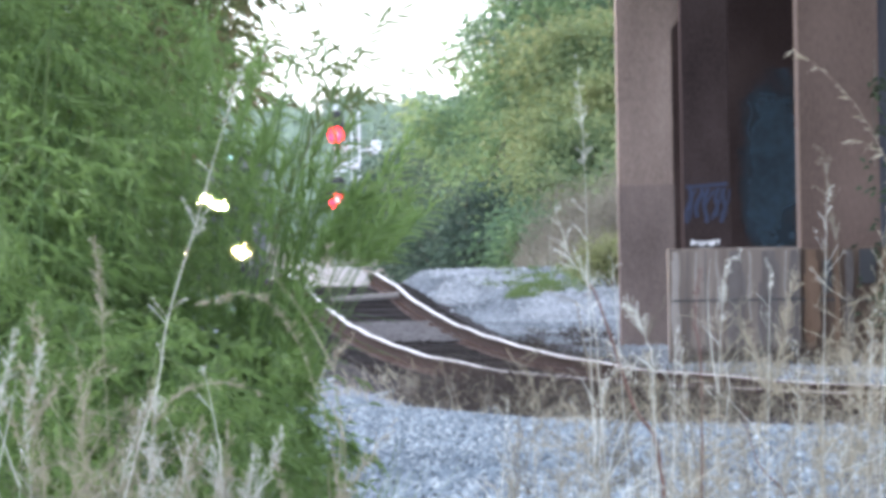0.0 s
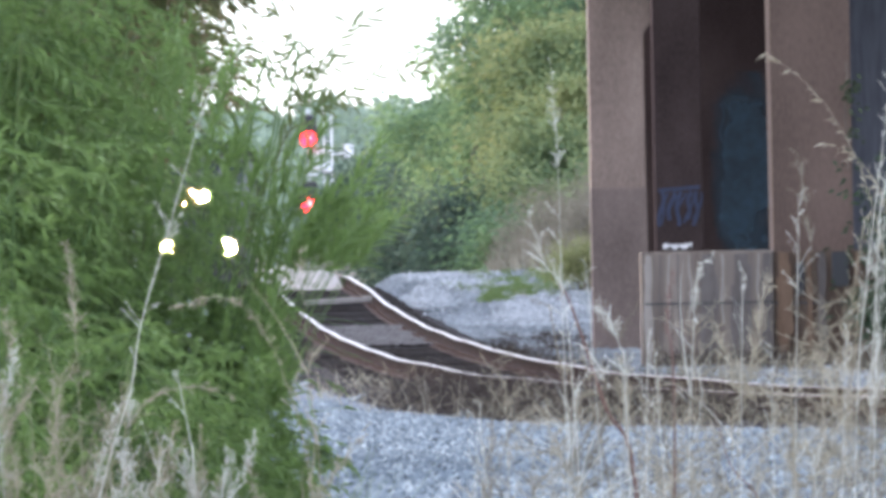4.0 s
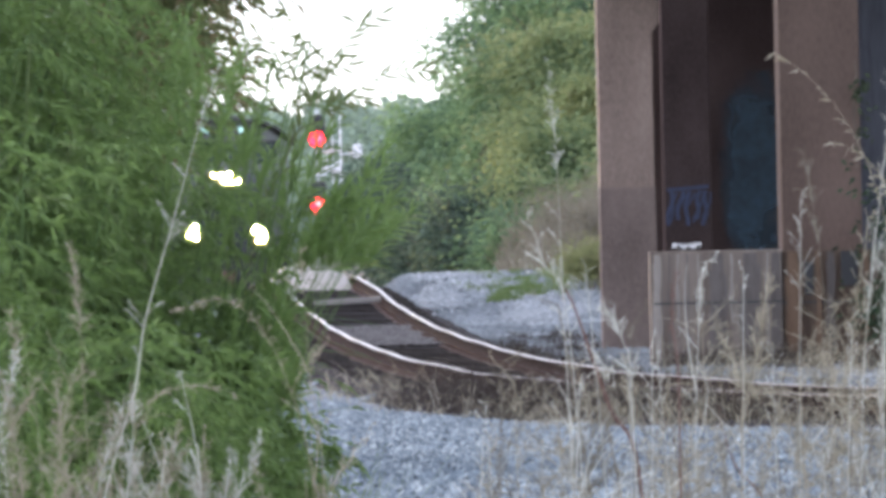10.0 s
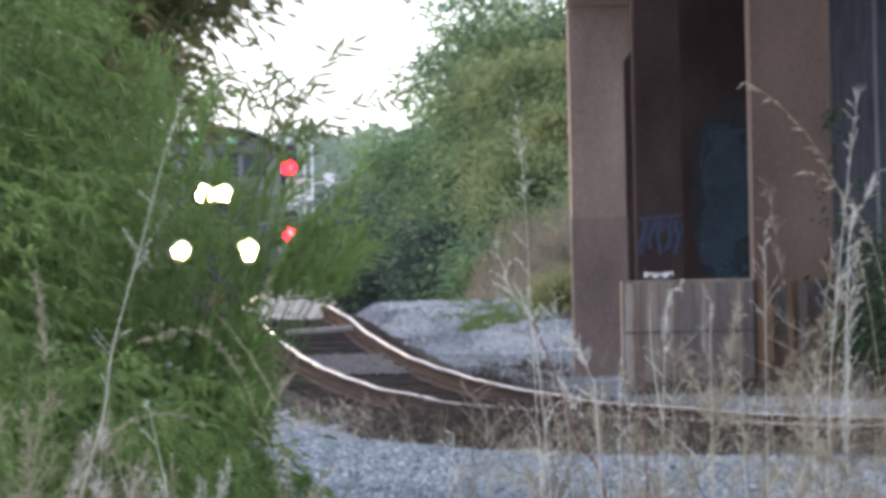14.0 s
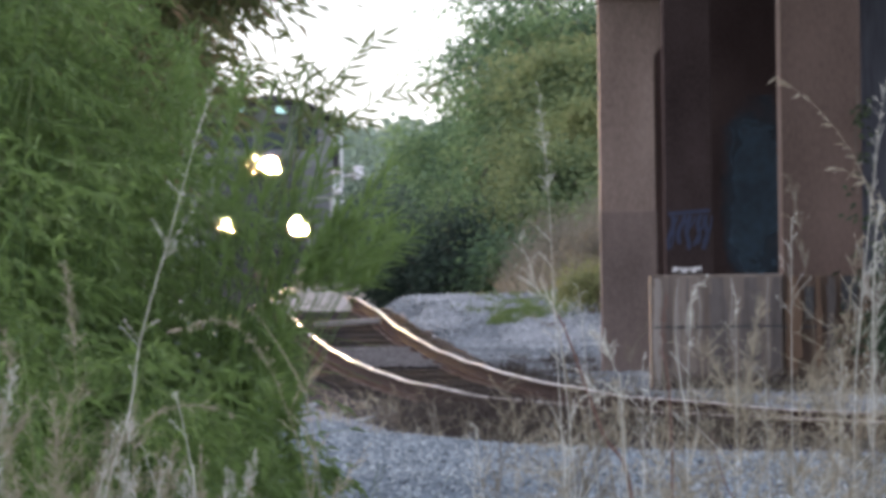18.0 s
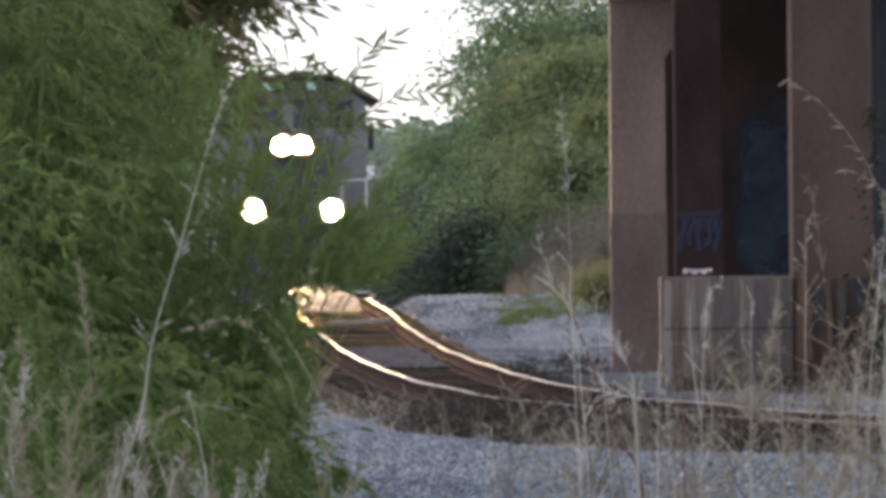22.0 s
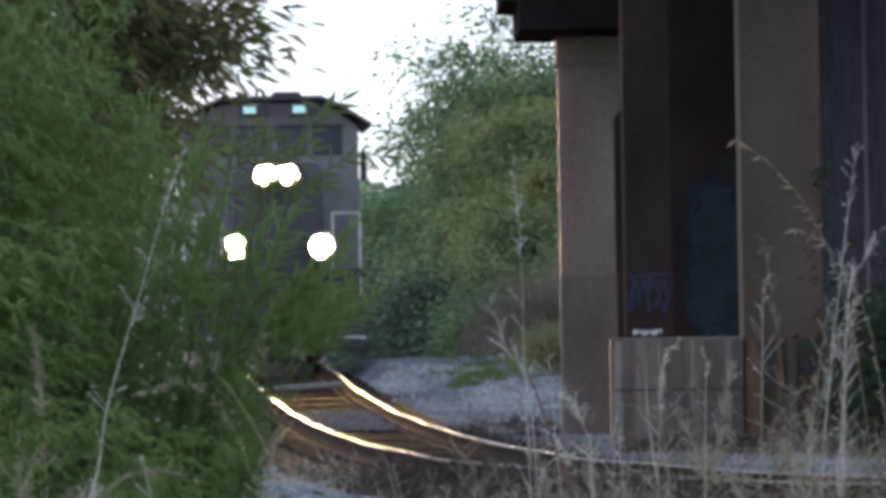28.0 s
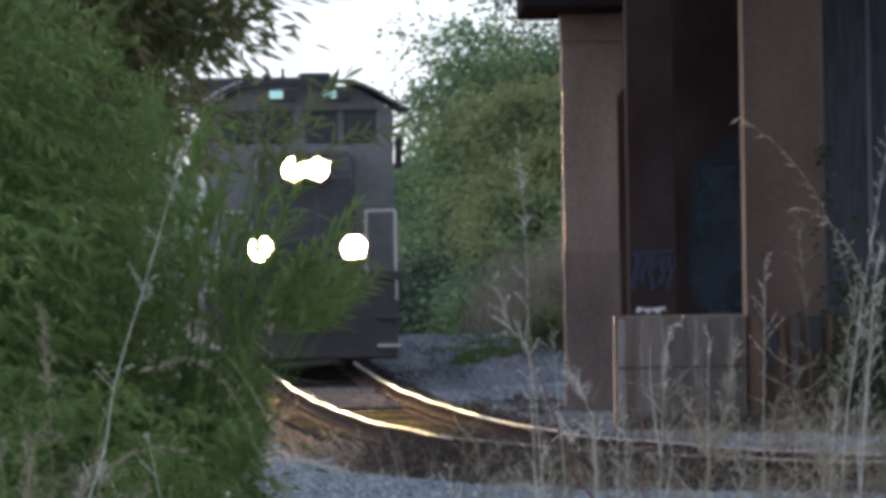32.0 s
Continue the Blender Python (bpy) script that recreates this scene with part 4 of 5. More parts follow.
# ---- dry grass near the eye ----
def stalk(at, height, lean, head, seed, branchy=0.10, mat=None):
    """A tall dry grass stem with a loose branching seed head and a few blades."""
    mat = mat or PALE_STRAW
    rng, rn = random.Random(seed), np.random.default_rng(seed)
    ob = thing("grass_stalk", at, "tall dry straw-coloured grass stalk with a loose seed head", "grass", "tall grass stalks")
    n = 12

    def along(u):
        return Vector((lean[0] * (0.35 * u + 0.65 * u * u), lean[1] * u, height * (u - 0.03 * u ** 4)))
    part("stem", rod("stem", [along(j / n) for j in range(n + 1)], [0.0017 * (1 - 0.6 * j / n) for j in range(n + 1)], mat), mat, ob)
    segs, base, way = [], [], []
    k = max(7, int(head * 36))
    for j in range(k):
        f = j / k
        p = along(1 - head / height * f)
        a = rng.uniform(0, 6.28)
        w = Vector((math.cos(a) * 0.6, math.sin(a) * 0.5, 0.9)).normalized()
        ln = branchy * (0.3 + 0.8 * f) * rng.uniform(0.4, 1.2)
        q, r_ = p, 0.00065
        for s_ in range(4):
            e = q + w * ln / 4
            segs.append((q, e, r_, r_ * 0.8))
            for _ in range(rng.choice((0, 1, 1, 2))):
                base.append(q.lerp(e, rng.random()))
                way.append(w + Vector((rng.gauss(0, 0.35), rng.gauss(0, 0.35), rng.gauss(0, 0.3))))
            w = (w + Vector((rng.gauss(0, 0.1), 0, -0.07))).normalized()
            q, r_ = e, r_ * 0.8
    hd = tagged(part("seed_head", sticks("seed_head", segs, mat, 4), mat, ob), kind="stuff")
    b, w = np.array([tuple(p) for p in base]), np.array([tuple(p) for p in way])
    tagged(part("spikelet_mass", leaf_mesh("spikelet_mass", b, w, rn.uniform(0.008, 0.015, len(b)), 0.003, mat, rn), mat, hd), kind="stuff")
    for _ in range(3):
        u = rng.uniform(0.3, 0.7)
        bb = np.array([tuple(along(u))])
        ww = np.array([(rng.choice((-1, 1)) * rng.uniform(0.3, 0.9), rng.gauss(0, 0.3), rng.uniform(0.7, 1.4))])
        part("blade", blades("blade", bb, ww, rng.uniform(0.2, 0.5), 0.0045, rng.uniform(0.2, 0.7), mat, rn, 5), mat, ob)
    return ob


STALKS = [  # sideways at the root, ahead, height, sideways lean, head length, branches
    (0.50, 22, 1.62, -0.06, 0.2, 0.10), (0.80, 21.5, 1.6, 0.03, 0.2, 0.09), (0.96, 22, 1.8, 0.04, 0.3, 0.10), (1.14, 22, 1.78, 0.08, 0.3, 0.10),
    (0.56, 21.5, 1.42, 0.03, 0.3, 0.12), (0.64, 21, 1.38, -0.05, 0.3, 0.12), (0.88, 21, 1.42, 0.0, 0.3, 0.12), (1.0, 20.6, 1.48, 0.05, 0.3, 0.12),
    (0.34, 21, 1.3, 0.05, 0.25, 0.12), (0.1, 21.5, 1.18, 0.05, 0.2, 0.08), (0.2, 22, 1.25, -0.04, 0.2, 0.08),
    (-0.74, 21.2, 1.2, 0.1, 0.25, 0.09), (-0.5, 21.5, 1.22, -0.2, 0.2, 0.05), (-1.02, 21.4, 1.30, -0.05, 0.28, 0.08)]
ALL_STALKS = [stalk(on_ground(x, d, 0.02), h, (ln, 0.05), hd, 300 + i, br) for i, (x, d, h, ln, hd, br) in enumerate(STALKS)]


def plume_stem(line_, seed, mat, thick=0.0018, head=0.25, density=60, reach=0.03, side=0.0, blades_=2, d=22.0, label="dry straw-coloured grass stem with a feathery plume"):
    """A dry stem through (sideways, height) points, with a plume over its upper part, small side tufts and sheath blades."""
    rng, rn = random.Random(seed), np.random.default_rng(seed)
    at = on_ground(line_[0][0], d, 0.02)
    P = [Vector((x - at[0], 0.03 * k, z - (at[2] if k else 0.0))) for k, (x, z) in enumerate(line_)]
    P = [P[0] * 2 - P[1]] + P + [P[-1] * 2 - P[-2]]
    pts = []
    for i in range(1, len(P) - 2):
        for j in range(5):
            u = j / 5
            pts.append(0.5 * (2 * P[i] + (P[i + 1] - P[i - 1]) * u + (2 * P[i - 1] - 5 * P[i] + 4 * P[i + 1] - P[i + 2]) * u * u + (3 * P[i] - P[i - 1] - 3 * P[i + 1] + P[i + 2]) * u ** 3))
    pts.append(P[-2])
    n = len(pts) - 1
    ob = thing("plumed_stem", at, label, "grass stem", "plumed grass stems")
    part("stem", rod("stem", pts, [0.68 * thick * (1 - 0.82 * (j / n) ** 0.8) for j in range(n + 1)], mat), mat, ob)
    run = [0.0]
    for p, q in zip(pts, pts[1:]):
        run.append(run[-1] + (q - p).length)

    def place(back):
        """Point and way at this distance back from the tip."""
        v = max(0.0, run[-1] - back)
        k = min(n - 1, max(0, int(np.searchsorted(run, v)) - 1))
        f = (v - run[k]) / max(1e-6, run[k + 1] - run[k])
        return pts[k].lerp(pts[k + 1], f), (pts[k + 1] - pts[k]).normalized()

    segs, base, way = [], [], []
    for j in range(density):
        back = head * rng.random() ** 0.8
        p, w = place(back)
        aim = (w * 0.9 + Vector((rng.gauss(0, 0.45), rng.gauss(0, 0.4), rng.gauss(-0.05, 0.2)))).normalized()
        ln = reach * rng.uniform(0.5, 1.3) * (0.5 + 0.7 * back / head)
        e = p + aim * ln
        segs.append((p, e, 0.0006, 0.0004))
        for _ in range(3):
            base.append(tuple(p.lerp(e, rng.uniform(0.3, 1.0))))
            way.append(tuple(aim + Vector((rng.gauss(0, 0.3), rng.gauss(0, 0.3), rng.gauss(-0.1, 0.3)))))
    for j in range(int(side * 10)):  # small tufts lower down the stem
        p, w = place(head + rng.uniform(0.02, side))
        aim = (w * 0.7 + Vector((rng.choice((-1, 1)) * rng.uniform(0.4, 1.0), rng.gauss(0, 0.3), 0.2))).normalized()
        e = p + aim * rng.uniform(0.03, 0.075)
        segs.append((p, e, 0.0009, 0.0005))
        for _ in range(9):
            base.append(tuple(p.lerp(e, rng.uniform(0.4, 1.0))))
            way.append(tuple(aim + Vector((rng.gauss(0, 0.3), rng.gauss(0, 0.3), rng.gauss(0, 0.3)))))
    hd = tagged(part("seed_head", sticks("seed_head", segs, mat, 4), mat, ob), kind="stuff")
    tagged(part("spikelet_mass", leaf_mesh("spikelet_mass", np.array(base), np.array(way), rn.uniform(0.008, 0.017, len(base)), 0.0026, mat, rn), mat, hd), kind="stuff")
    for _ in range(blades_ if thick < 0.003 else 0):
        p, w = place(head + rng.uniform(0.1, 0.6) * (run[-1] - head))
        ww = np.array([(w.x + rng.choice((-1, 1)) * rng.uniform(0.15, 0.5), rng.gauss(0, 0.2), w.z)])
        part("blade", blades("blade", np.array([tuple(p)]), ww, rng.uniform(0.2, 0.45), 0.004, rng.uniform(0.1, 0.6), mat, rn, 5), mat, ob)
    return ob


PLUMES = [
    (((0.93, 0), (0.90, 0.85), (0.80, 1.05), (0.76, 1.19)), RED_STEM, 0.0075, 0.05, 4, 0.02, 0.0),
    (((0.64, 0), (0.655, 1.2), (0.64, 1.42), (0.655, 1.57)), RED_STEM, 0.006, 0.20, 30, 0.018, 0.0),
    # points from root to tip, straw, thickness, head, density, reach, tufts
    (((-0.85, 0), (-0.884, 1.037), (-0.903, 1.47), (-0.922, 1.66)), STRAW, 0.0022, 0.24, 70, 0.035, 0.3),
    (((-1.12, 0), (-0.835, 1.027), (-0.758, 1.279), (-0.728, 1.457), (-0.645, 1.73), (-0.58, 1.95), (-0.515, 2.14)), PALE_STRAW, 0.0046, 0.20, 18, 0.018, 1.0),
    (((-0.75, 0), (-0.765, 0.9), (-0.768, 1.1), (-0.76, 1.27)), PALE_STRAW, 0.0024, 0.10, 26, 0.03, 0.2),
    (((-0.2, 0), (-0.294, 1.017), (-0.36, 1.297), (-0.412, 1.416), (-0.474, 1.489), (-0.546, 1.513), (-0.655, 1.484)), STRAW, 0.0022, 0.40, 46, 0.024, 0.2),
    (((-0.9, 0), (-0.82, 1.1), (-0.75, 1.215), (-0.677, 1.273), (-0.568, 1.284), (-0.487, 1.254)), STRAW, 0.0022, 0.30, 44, 0.024, 0.0),
    (((-0.56, 0), (-0.596, 1.022), (-0.607, 1.14), (-0.641, 1.32)), PALE_STRAW, 0.0062, 0.03, 6, 0.02, 0.1),
    (((-0.97, 0), (-1.013, 1.148), (-1.055, 1.328), (-1.087, 1.492)), STRAW, 0.0018, 0.16, 36, 0.03, 0.2),
    (((-1.06, 0), (-1.085, 1.185), (-1.127, 1.349)), STRAW, 0.0018, 0.22, 60, 0.035, 0.0),
    (((-0.93, 0), (-0.95, 1.1), (-0.96, 1.309)), STRAW, 0.0018, 0.18, 56, 0.035, 0.0),
    (((-0.28, 0), (-0.269, 1.016), (-0.297, 1.314), (-0.242, 1.404)), STRAW, 0.0026, 0.10, 20, 0.025, 0.2),
    (((-0.30, 0), (-0.30, 1.2), (-0.315, 1.64)), STRAW, 0.0014, 0.08, 12, 0.02, 0.1),
    (((0.60, 0), (0.551, 1.003), (0.476, 1.206), (0.388, 1.474), (0.352, 1.534)), RED_STEM, 0.0115, 0.08, 6, 0.02, 0.0),
    (((0.56, 0), (0.532, 1.205), (0.514, 1.372), (0.464, 1.478)), PALE_STRAW, 0.0042, 0.12, 44, 0.045, 0.4),
    (((0.50, 0), (0.528, 1.22), (0.47, 1.31), (0.418, 1.373)), PALE_STRAW, 0.0024, 0.12, 36, 0.04, 0.1),
    (((0.80, 0), (0.823, 1.171), (0.854, 1.274), (0.904, 1.538)), STRAW, 0.0024, 0.36, 150, 0.055, 0.1),
    (((1.05, 0), (1.079, 1.159), (1.099, 1.284), (1.16, 1.694)), STRAW, 0.0026, 0.50, 80, 0.07, 0.2),
    (((1.09, 0), (1.131, 1.167), (1.158, 1.49), (1.216, 1.928), (1.247, 2.118)), PALE_STRAW, 0.0036, 0.75, 46, 0.06, 0.5),
    (((1.15, 0), (1.186, 1.315), (1.23, 1.699)), PALE_STRAW, 0.0028, 0.55, 60, 0.065, 0.3),
    (((1.15, 0), (1.194, 1.575), (1.245, 1.795), (1.299, 1.891)), PALE_STRAW, 0.0022, 0.34, 36, 0.06, 0.3),
    (((0.66, 0), (0.71, 1.42), (0.765, 1.60)), PALE_STRAW, 0.0024, 0.22, 40, 0.022, 0.2),
    (((1.06, 0), (1.043, 1.283), (1.028, 1.58), (0.993, 1.878)), WEED, 0.0020, 0.28, 36, 0.05, 0.3),
    (((0.40, 0), (0.372, 1.246), (0.365, 1.496), (0.36, 1.82), (0.342, 2.122)), PALE_STRAW, 0.0022, 0.30, 34, 0.028, 0.5),
    (((0.45, 0), (0.382, 1.378), (0.319, 1.585), (0.277, 1.718)), PALE_STRAW, 0.0026, 0.26, 30, 0.06, 0.3),
]
prng = random.Random(41)
for k in range(25):  # low feathery plumes over the foot of the thicket, thinning out towards the gravel
    x = -1.18 + 0.92 * prng.random() ** 1.3
    z = 1.32 - 0.30 * (x + 1.18) + prng.gauss(0, 0.08)
    PLUMES.append((((x, 0), (x + prng.gauss(0.02, 0.03), z * 0.72), (x + prng.gauss(0.03, 0.09), z)), PALE_STRAW if k % 3 == 0 else STRAW, 0.0016, prng.uniform(0.16, 0.28), 60, 0.04, 0.1))
for k in range(22):  # low tan plumes before the gravel and the pier
    x = 0.02 + 1.28 * prng.random() ** 0.7
    z = 1.04 + 0.22 * min(1.0, x / 0.8) + prng.gauss(0, 0.09)
    PLUMES.append((((x, 0), (x + prng.gauss(0, 0.03), z * 0.72), (x + prng.gauss(0, 0.11), z)), (STRAW, WEED, STRAW)[k % 3], 0.0016, prng.uniform(0.18, 0.32), 60, 0.05, 0.1))
ALL_PLUMES = [plume_stem(pts_, 1300 + i, mat, th, hd, dn, rc, sd) for i, (pts_, mat, th, hd, dn, rc, sd) in enumerate(PLUMES)]


def weed_plant(at, height, lean, seed, mat, label, twigs=30, thick=0.0025, low=0.35):
    """A dead weed: one stem, many fine forked twigs."""
    rng = random.Random(seed)
    ob = thing("dead_weed", at, label, "weed", "dead weeds")
    n = 10
    pts = [Vector((lean * (j / n) ** 1.6, 0.03 * j / n, height * j / n)) for j in range(n + 1)]
    part("stem", rod("stem", pts, [thick * (1 - 0.06 * j) for j in range(n + 1)], mat), mat, ob)
    segs = []
    for j in range(twigs):
        u = rng.uniform(low, 1.0)
        k = min(n - 1, int(u * n))
        p = pts[k].lerp(pts[k + 1], u * n - k)
        w = Vector((rng.gauss(0, 0.75), rng.gauss(0, 0.6), rng.uniform(0.1, 1.0))).normalized()
        ln = rng.uniform(0.06, 0.2) * (1.25 - 0.7 * u)
        q, r_ = p, 0.0014
        for s_ in range(4):
            e = q + w * ln / 3
            segs.append((q, e, r_, r_ * 0.8))
            for _ in range(2):
                f = (w + Vector((rng.gauss(0, 0.8), rng.gauss(0, 0.6), rng.gauss(0.1, 0.6)))).normalized()
                segs.append((e, e + f * rng.uniform(0.015, 0.05), 0.0008, 0.0004))
            w = (w + Vector((rng.gauss(0, 0.25), 0, rng.gauss(-0.05, 0.2)))).normalized()
            q, r_ = e, r_ * 0.8
    tagged(part("twig_tangle", sticks("twig_tangle", segs, mat, 3), mat, ob), kind="stuff")
    return ob


rng = random.Random(77)
for i in range(22):
    x = rng.uniform(0.12, 1.3) if i < 18 else rng.uniform(-1.25, -0.35)
    weed_plant(on_ground(x, rng.uniform(20.5, 24.0), 0.02), rng.uniform(0.95, 1.32) + (0.12 if x > 0.75 else 0.0), rng.gauss(0, 0.1), 700 + i, STRAW if i % 3 else WEED, "pale dead weed with fine forked twigs" if i % 3 else "brown dead weed with fine forked twigs")
for x, h, ln in ((0.62, 1.36, -0.17), (0.52, 1.5, -0.16), (0.74, 1.4, -0.1), (1.0, 1.2, 0.1)):
    weed_plant(on_ground(x, 23.0, 0.02), h, ln, int(x * 900), WEED, "reddish brown dead weed stem with few twigs", 12, 0.0048)


for i in range(16):  # taller tangle, rising away from the track
    x = 0.25 + 1.08 * rng.random() ** 0.75
    top = 1.02 + 0.34 * max(0.0, min(1.0, (x - 0.35) / 0.6)) + rng.gauss(0, 0.12)
    weed_plant(on_ground(x, rng.uniform(20.5, 24.5), 0.02), top, rng.gauss(0, 0.14), 800 + i, WEED if i % 2 == 0 else STRAW,
               "brown dead weed with fine forked twigs" if i % 2 == 0 else "pale dead weed with fine forked twigs", 36, 0.0018, 0.25)
for i in range(12):  # low pale tangle beside the ballast
    x = 0.4 + 0.9 * rng.random()
    weed_plant(on_ground(x, rng.uniform(20.5, 24.0), 0.02), rng.uniform(0.98, 1.25) + 0.1 * x, rng.gauss(0, 0.12), 930 + i, (PALE_STRAW, WEED, STRAW)[i % 3], "dead weed with a fine tangle of forked twigs", 40, 0.0016, 0.3)
for i in range(4):
    x = rng.uniform(-1.25, -0.3)
    weed_plant(on_ground(x, rng.uniform(20.5, 23.5), 0.02), rng.uniform(0.95, 1.3) - 0.15 * (x + 0.75), rng.gauss(0.03, 0.1), 860 + i, STRAW, "pale feathery dead weed with fine twigs", 40, 0.0022, 0.45)


def arching_stalk(at, ctrl, seed, mat):
    """A dry stem that bends over through the given (sideways, height) points, with a drooping plume."""
    rng, rn = random.Random(seed), np.random.default_rng(seed)
    ob = thing("arching_stalk", at, "dry pale grass stalk bent over in an arch", "grass", "bent grass stalks")
    P = [Vector((x, 0.02 * k, z)) for k, (x, z) in enumerate(ctrl)]
    n, pts = 16, []
    for j in range(n + 1):
        q = P[:]
        while len(q) > 1:
            q = [a_.lerp(b_, j / n) for a_, b_ in zip(q, q[1:])]
        pts.append(q[0])
    part("stem", rod("stem", pts, [0.0013 * (1 - 0.04 * j) for j in range(n + 1)], mat), mat, ob)
    base, way = [], []
    for j in range(46):
        u = 0.5 + 0.5 * rng.random()
        k = min(n - 1, int(u * n))
        base.append(tuple(pts[k].lerp(pts[k + 1], u * n - k)))
        way.append(tuple((pts[k + 1] - pts[k]).normalized() * 0.8 + Vector((rng.gauss(0, 0.3), rng.gauss(0, 0.3), rng.gauss(-0.25, 0.3)))))
    tagged(part("plume", leaf_mesh("plume", np.array(base), np.array(way), rn.uniform(0.015, 0.04, len(base)), 0.003, mat, rn), mat, ob), kind="stuff")
    return ob


for k, (x, ctrl) in enumerate(((1.28, ((0, 0), (0.0, 0.9), (0.02, 1.78), (-0.12, 1.98), (-0.36, 2.14))), (1.34, ((0, 0), (0.0, 0.8), (0.0, 1.7), (-0.1, 1.85), (-0.26, 1.9))))):
    arching_stalk(on_ground(x, 22.0, 0.02), ctrl, 900 + k, STRAW)


def grass_patch(name, label, n, x0, x1, d0, d1, h0, h1, width, mat, seed, bend=0.25, clump=0):
    rn = np.random.default_rng(seed)
    x, d = rn.uniform(x0, x1, n), rn.uniform(d0, d1, n)
    if clump:
        cx, cd = rn.uniform(x0, x1, clump), rn.uniform(d0, d1, clump)
        i = rn.integers(0, clump, n)
        sp = (x1 - x0) / clump ** 0.5 * 0.25
        x, d = cx[i] + rn.normal(size=n) * sp, cd[i] + rn.normal(size=n) * sp * 2
    base = np.stack([x, d, ground_height(x, d) - 0.02], 1)
    way = np.stack([rn.normal(size=n) * 0.16, rn.normal(size=n) * 0.16, np.ones(n)], 1)
    me = blades(name, base, way, rn.uniform(h0, h1, n), width, bend * rn.uniform(0.2, 1.6, n), mat, rn)
    return tagged(new(name, me), label, "grass", kind="stuff")


grass_patch("dry_grass", "pale dry grass in the foreground", 400, -1.3, -0.15, 19, 24, 0.65, 1.1, 0.004, STRAW, 11, 0.3)
grass_patch("dry_grass", "pale dry grass in the foreground", 650, 0.05, 1.35, 19, 24, 0.6, 1.05, 0.004, STRAW, 12, 0.45)
grass_patch("dry_weeds", "tangled brown dry weeds along the track", 300, 1.4, 4.8, 82, 88, 0.4, 0.9, 0.011, WEED, 13, 1.3, 16)


def trackside_weeds(name, label, n, d0, d1, o0, o1, h0, h1, width, mat, seed, bend, clump):
    """Tangled dead weeds along the near shoulder of the track."""
    rn = np.random.default_rng(seed)
    i = rn.integers(0, clump, n)
    d = rn.uniform(d0, d1, clump)[i] + rn.normal(size=n) * 0.5
    o = rn.uniform(o0, o1, clump)[i] + rn.normal(size=n) * 0.15
    x = np.interp(d, _d, _x) - o
    z = np.interp(d, _d, _z) + np.interp(np.abs(o), [0, 1.5, 2.2, 3.2], [-0.26, -0.28, -0.52, -0.82])
    way = np.stack([rn.normal(size=n) * 0.45, rn.normal(size=n) * 0.3, np.ones(n)], 1)
    me = blades(name, np.stack([x, d, np.maximum(z, ground_height(x, d)) - 0.02], 1), way, rn.uniform(h0, h1, n), width, bend * rn.uniform(0.2, 1.6, n), mat, rn)
    return tagged(new(name, me), label, "weeds", kind="stuff")


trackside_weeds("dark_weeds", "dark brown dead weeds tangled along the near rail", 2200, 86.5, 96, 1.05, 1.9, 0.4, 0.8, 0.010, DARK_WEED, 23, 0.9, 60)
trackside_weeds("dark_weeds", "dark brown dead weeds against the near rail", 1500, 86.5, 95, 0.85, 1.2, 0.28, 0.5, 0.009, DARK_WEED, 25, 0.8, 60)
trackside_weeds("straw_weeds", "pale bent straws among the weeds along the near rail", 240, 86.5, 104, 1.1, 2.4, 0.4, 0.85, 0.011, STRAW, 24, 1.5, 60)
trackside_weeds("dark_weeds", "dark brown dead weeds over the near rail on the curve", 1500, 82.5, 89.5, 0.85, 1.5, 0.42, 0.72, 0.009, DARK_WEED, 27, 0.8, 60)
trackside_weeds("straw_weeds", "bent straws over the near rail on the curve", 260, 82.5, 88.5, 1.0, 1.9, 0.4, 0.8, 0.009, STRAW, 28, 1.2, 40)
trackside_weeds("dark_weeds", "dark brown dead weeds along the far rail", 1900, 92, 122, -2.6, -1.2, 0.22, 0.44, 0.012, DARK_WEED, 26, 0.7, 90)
grass_patch("dry_weeds", "tangled brown dry weeds beside the pier", 600, 3.0, 7.0, 92, 110, 0.3, 0.9, 0.014, WEED, 14, 0.8, 40)
grass_patch("bank_grass", "brown dry grass on the bank", 4000, 1.3, 6.0, 148, 172, 0.3, 0.9, 0.03, WEED, 15, 0.5)
grass_patch("green_weeds", "low green weeds between the gravel", 5200, 0.5, 3.4, 142, 168, 0.08, 0.24, 0.025, GRASS, 16, 0.6, 60)
grass_patch("green_weeds", "green weeds on the ridge of gravel", 7000, 0.7, 2.6, 141, 148, 0.08, 0.22, 0.022, GRASS, 18, 0.6, 40)
grass_patch("green_weeds", "broad patch of green weeds on the gravel", 9000, 1.05, 1.95, 139.6, 143.2, 0.08, 0.22, 0.02, GRASS, 19, 0.6, 16)
grass_patch("dark_weeds", "dark dead weeds on the gravel before the column", 900, 1.2, 2.6, 122, 131, 0.16, 0.34, 0.014, DARK_WEED, 20, 0.7, 60)
grass_patch("dark_weeds", "dark dead weeds at the foot of the crash wall", 2400, 3.0, 6.6, 110.4, 111.7, 0.22, 0.45, 0.012, DARK_WEED, 21, 0.45, 36)
grass_patch("green_grass", "green grass under the thicket", 3500, -2.2, -0.3, 25, 33, 0.5, 1.1, 0.007, GRASS, 17, 0.35)


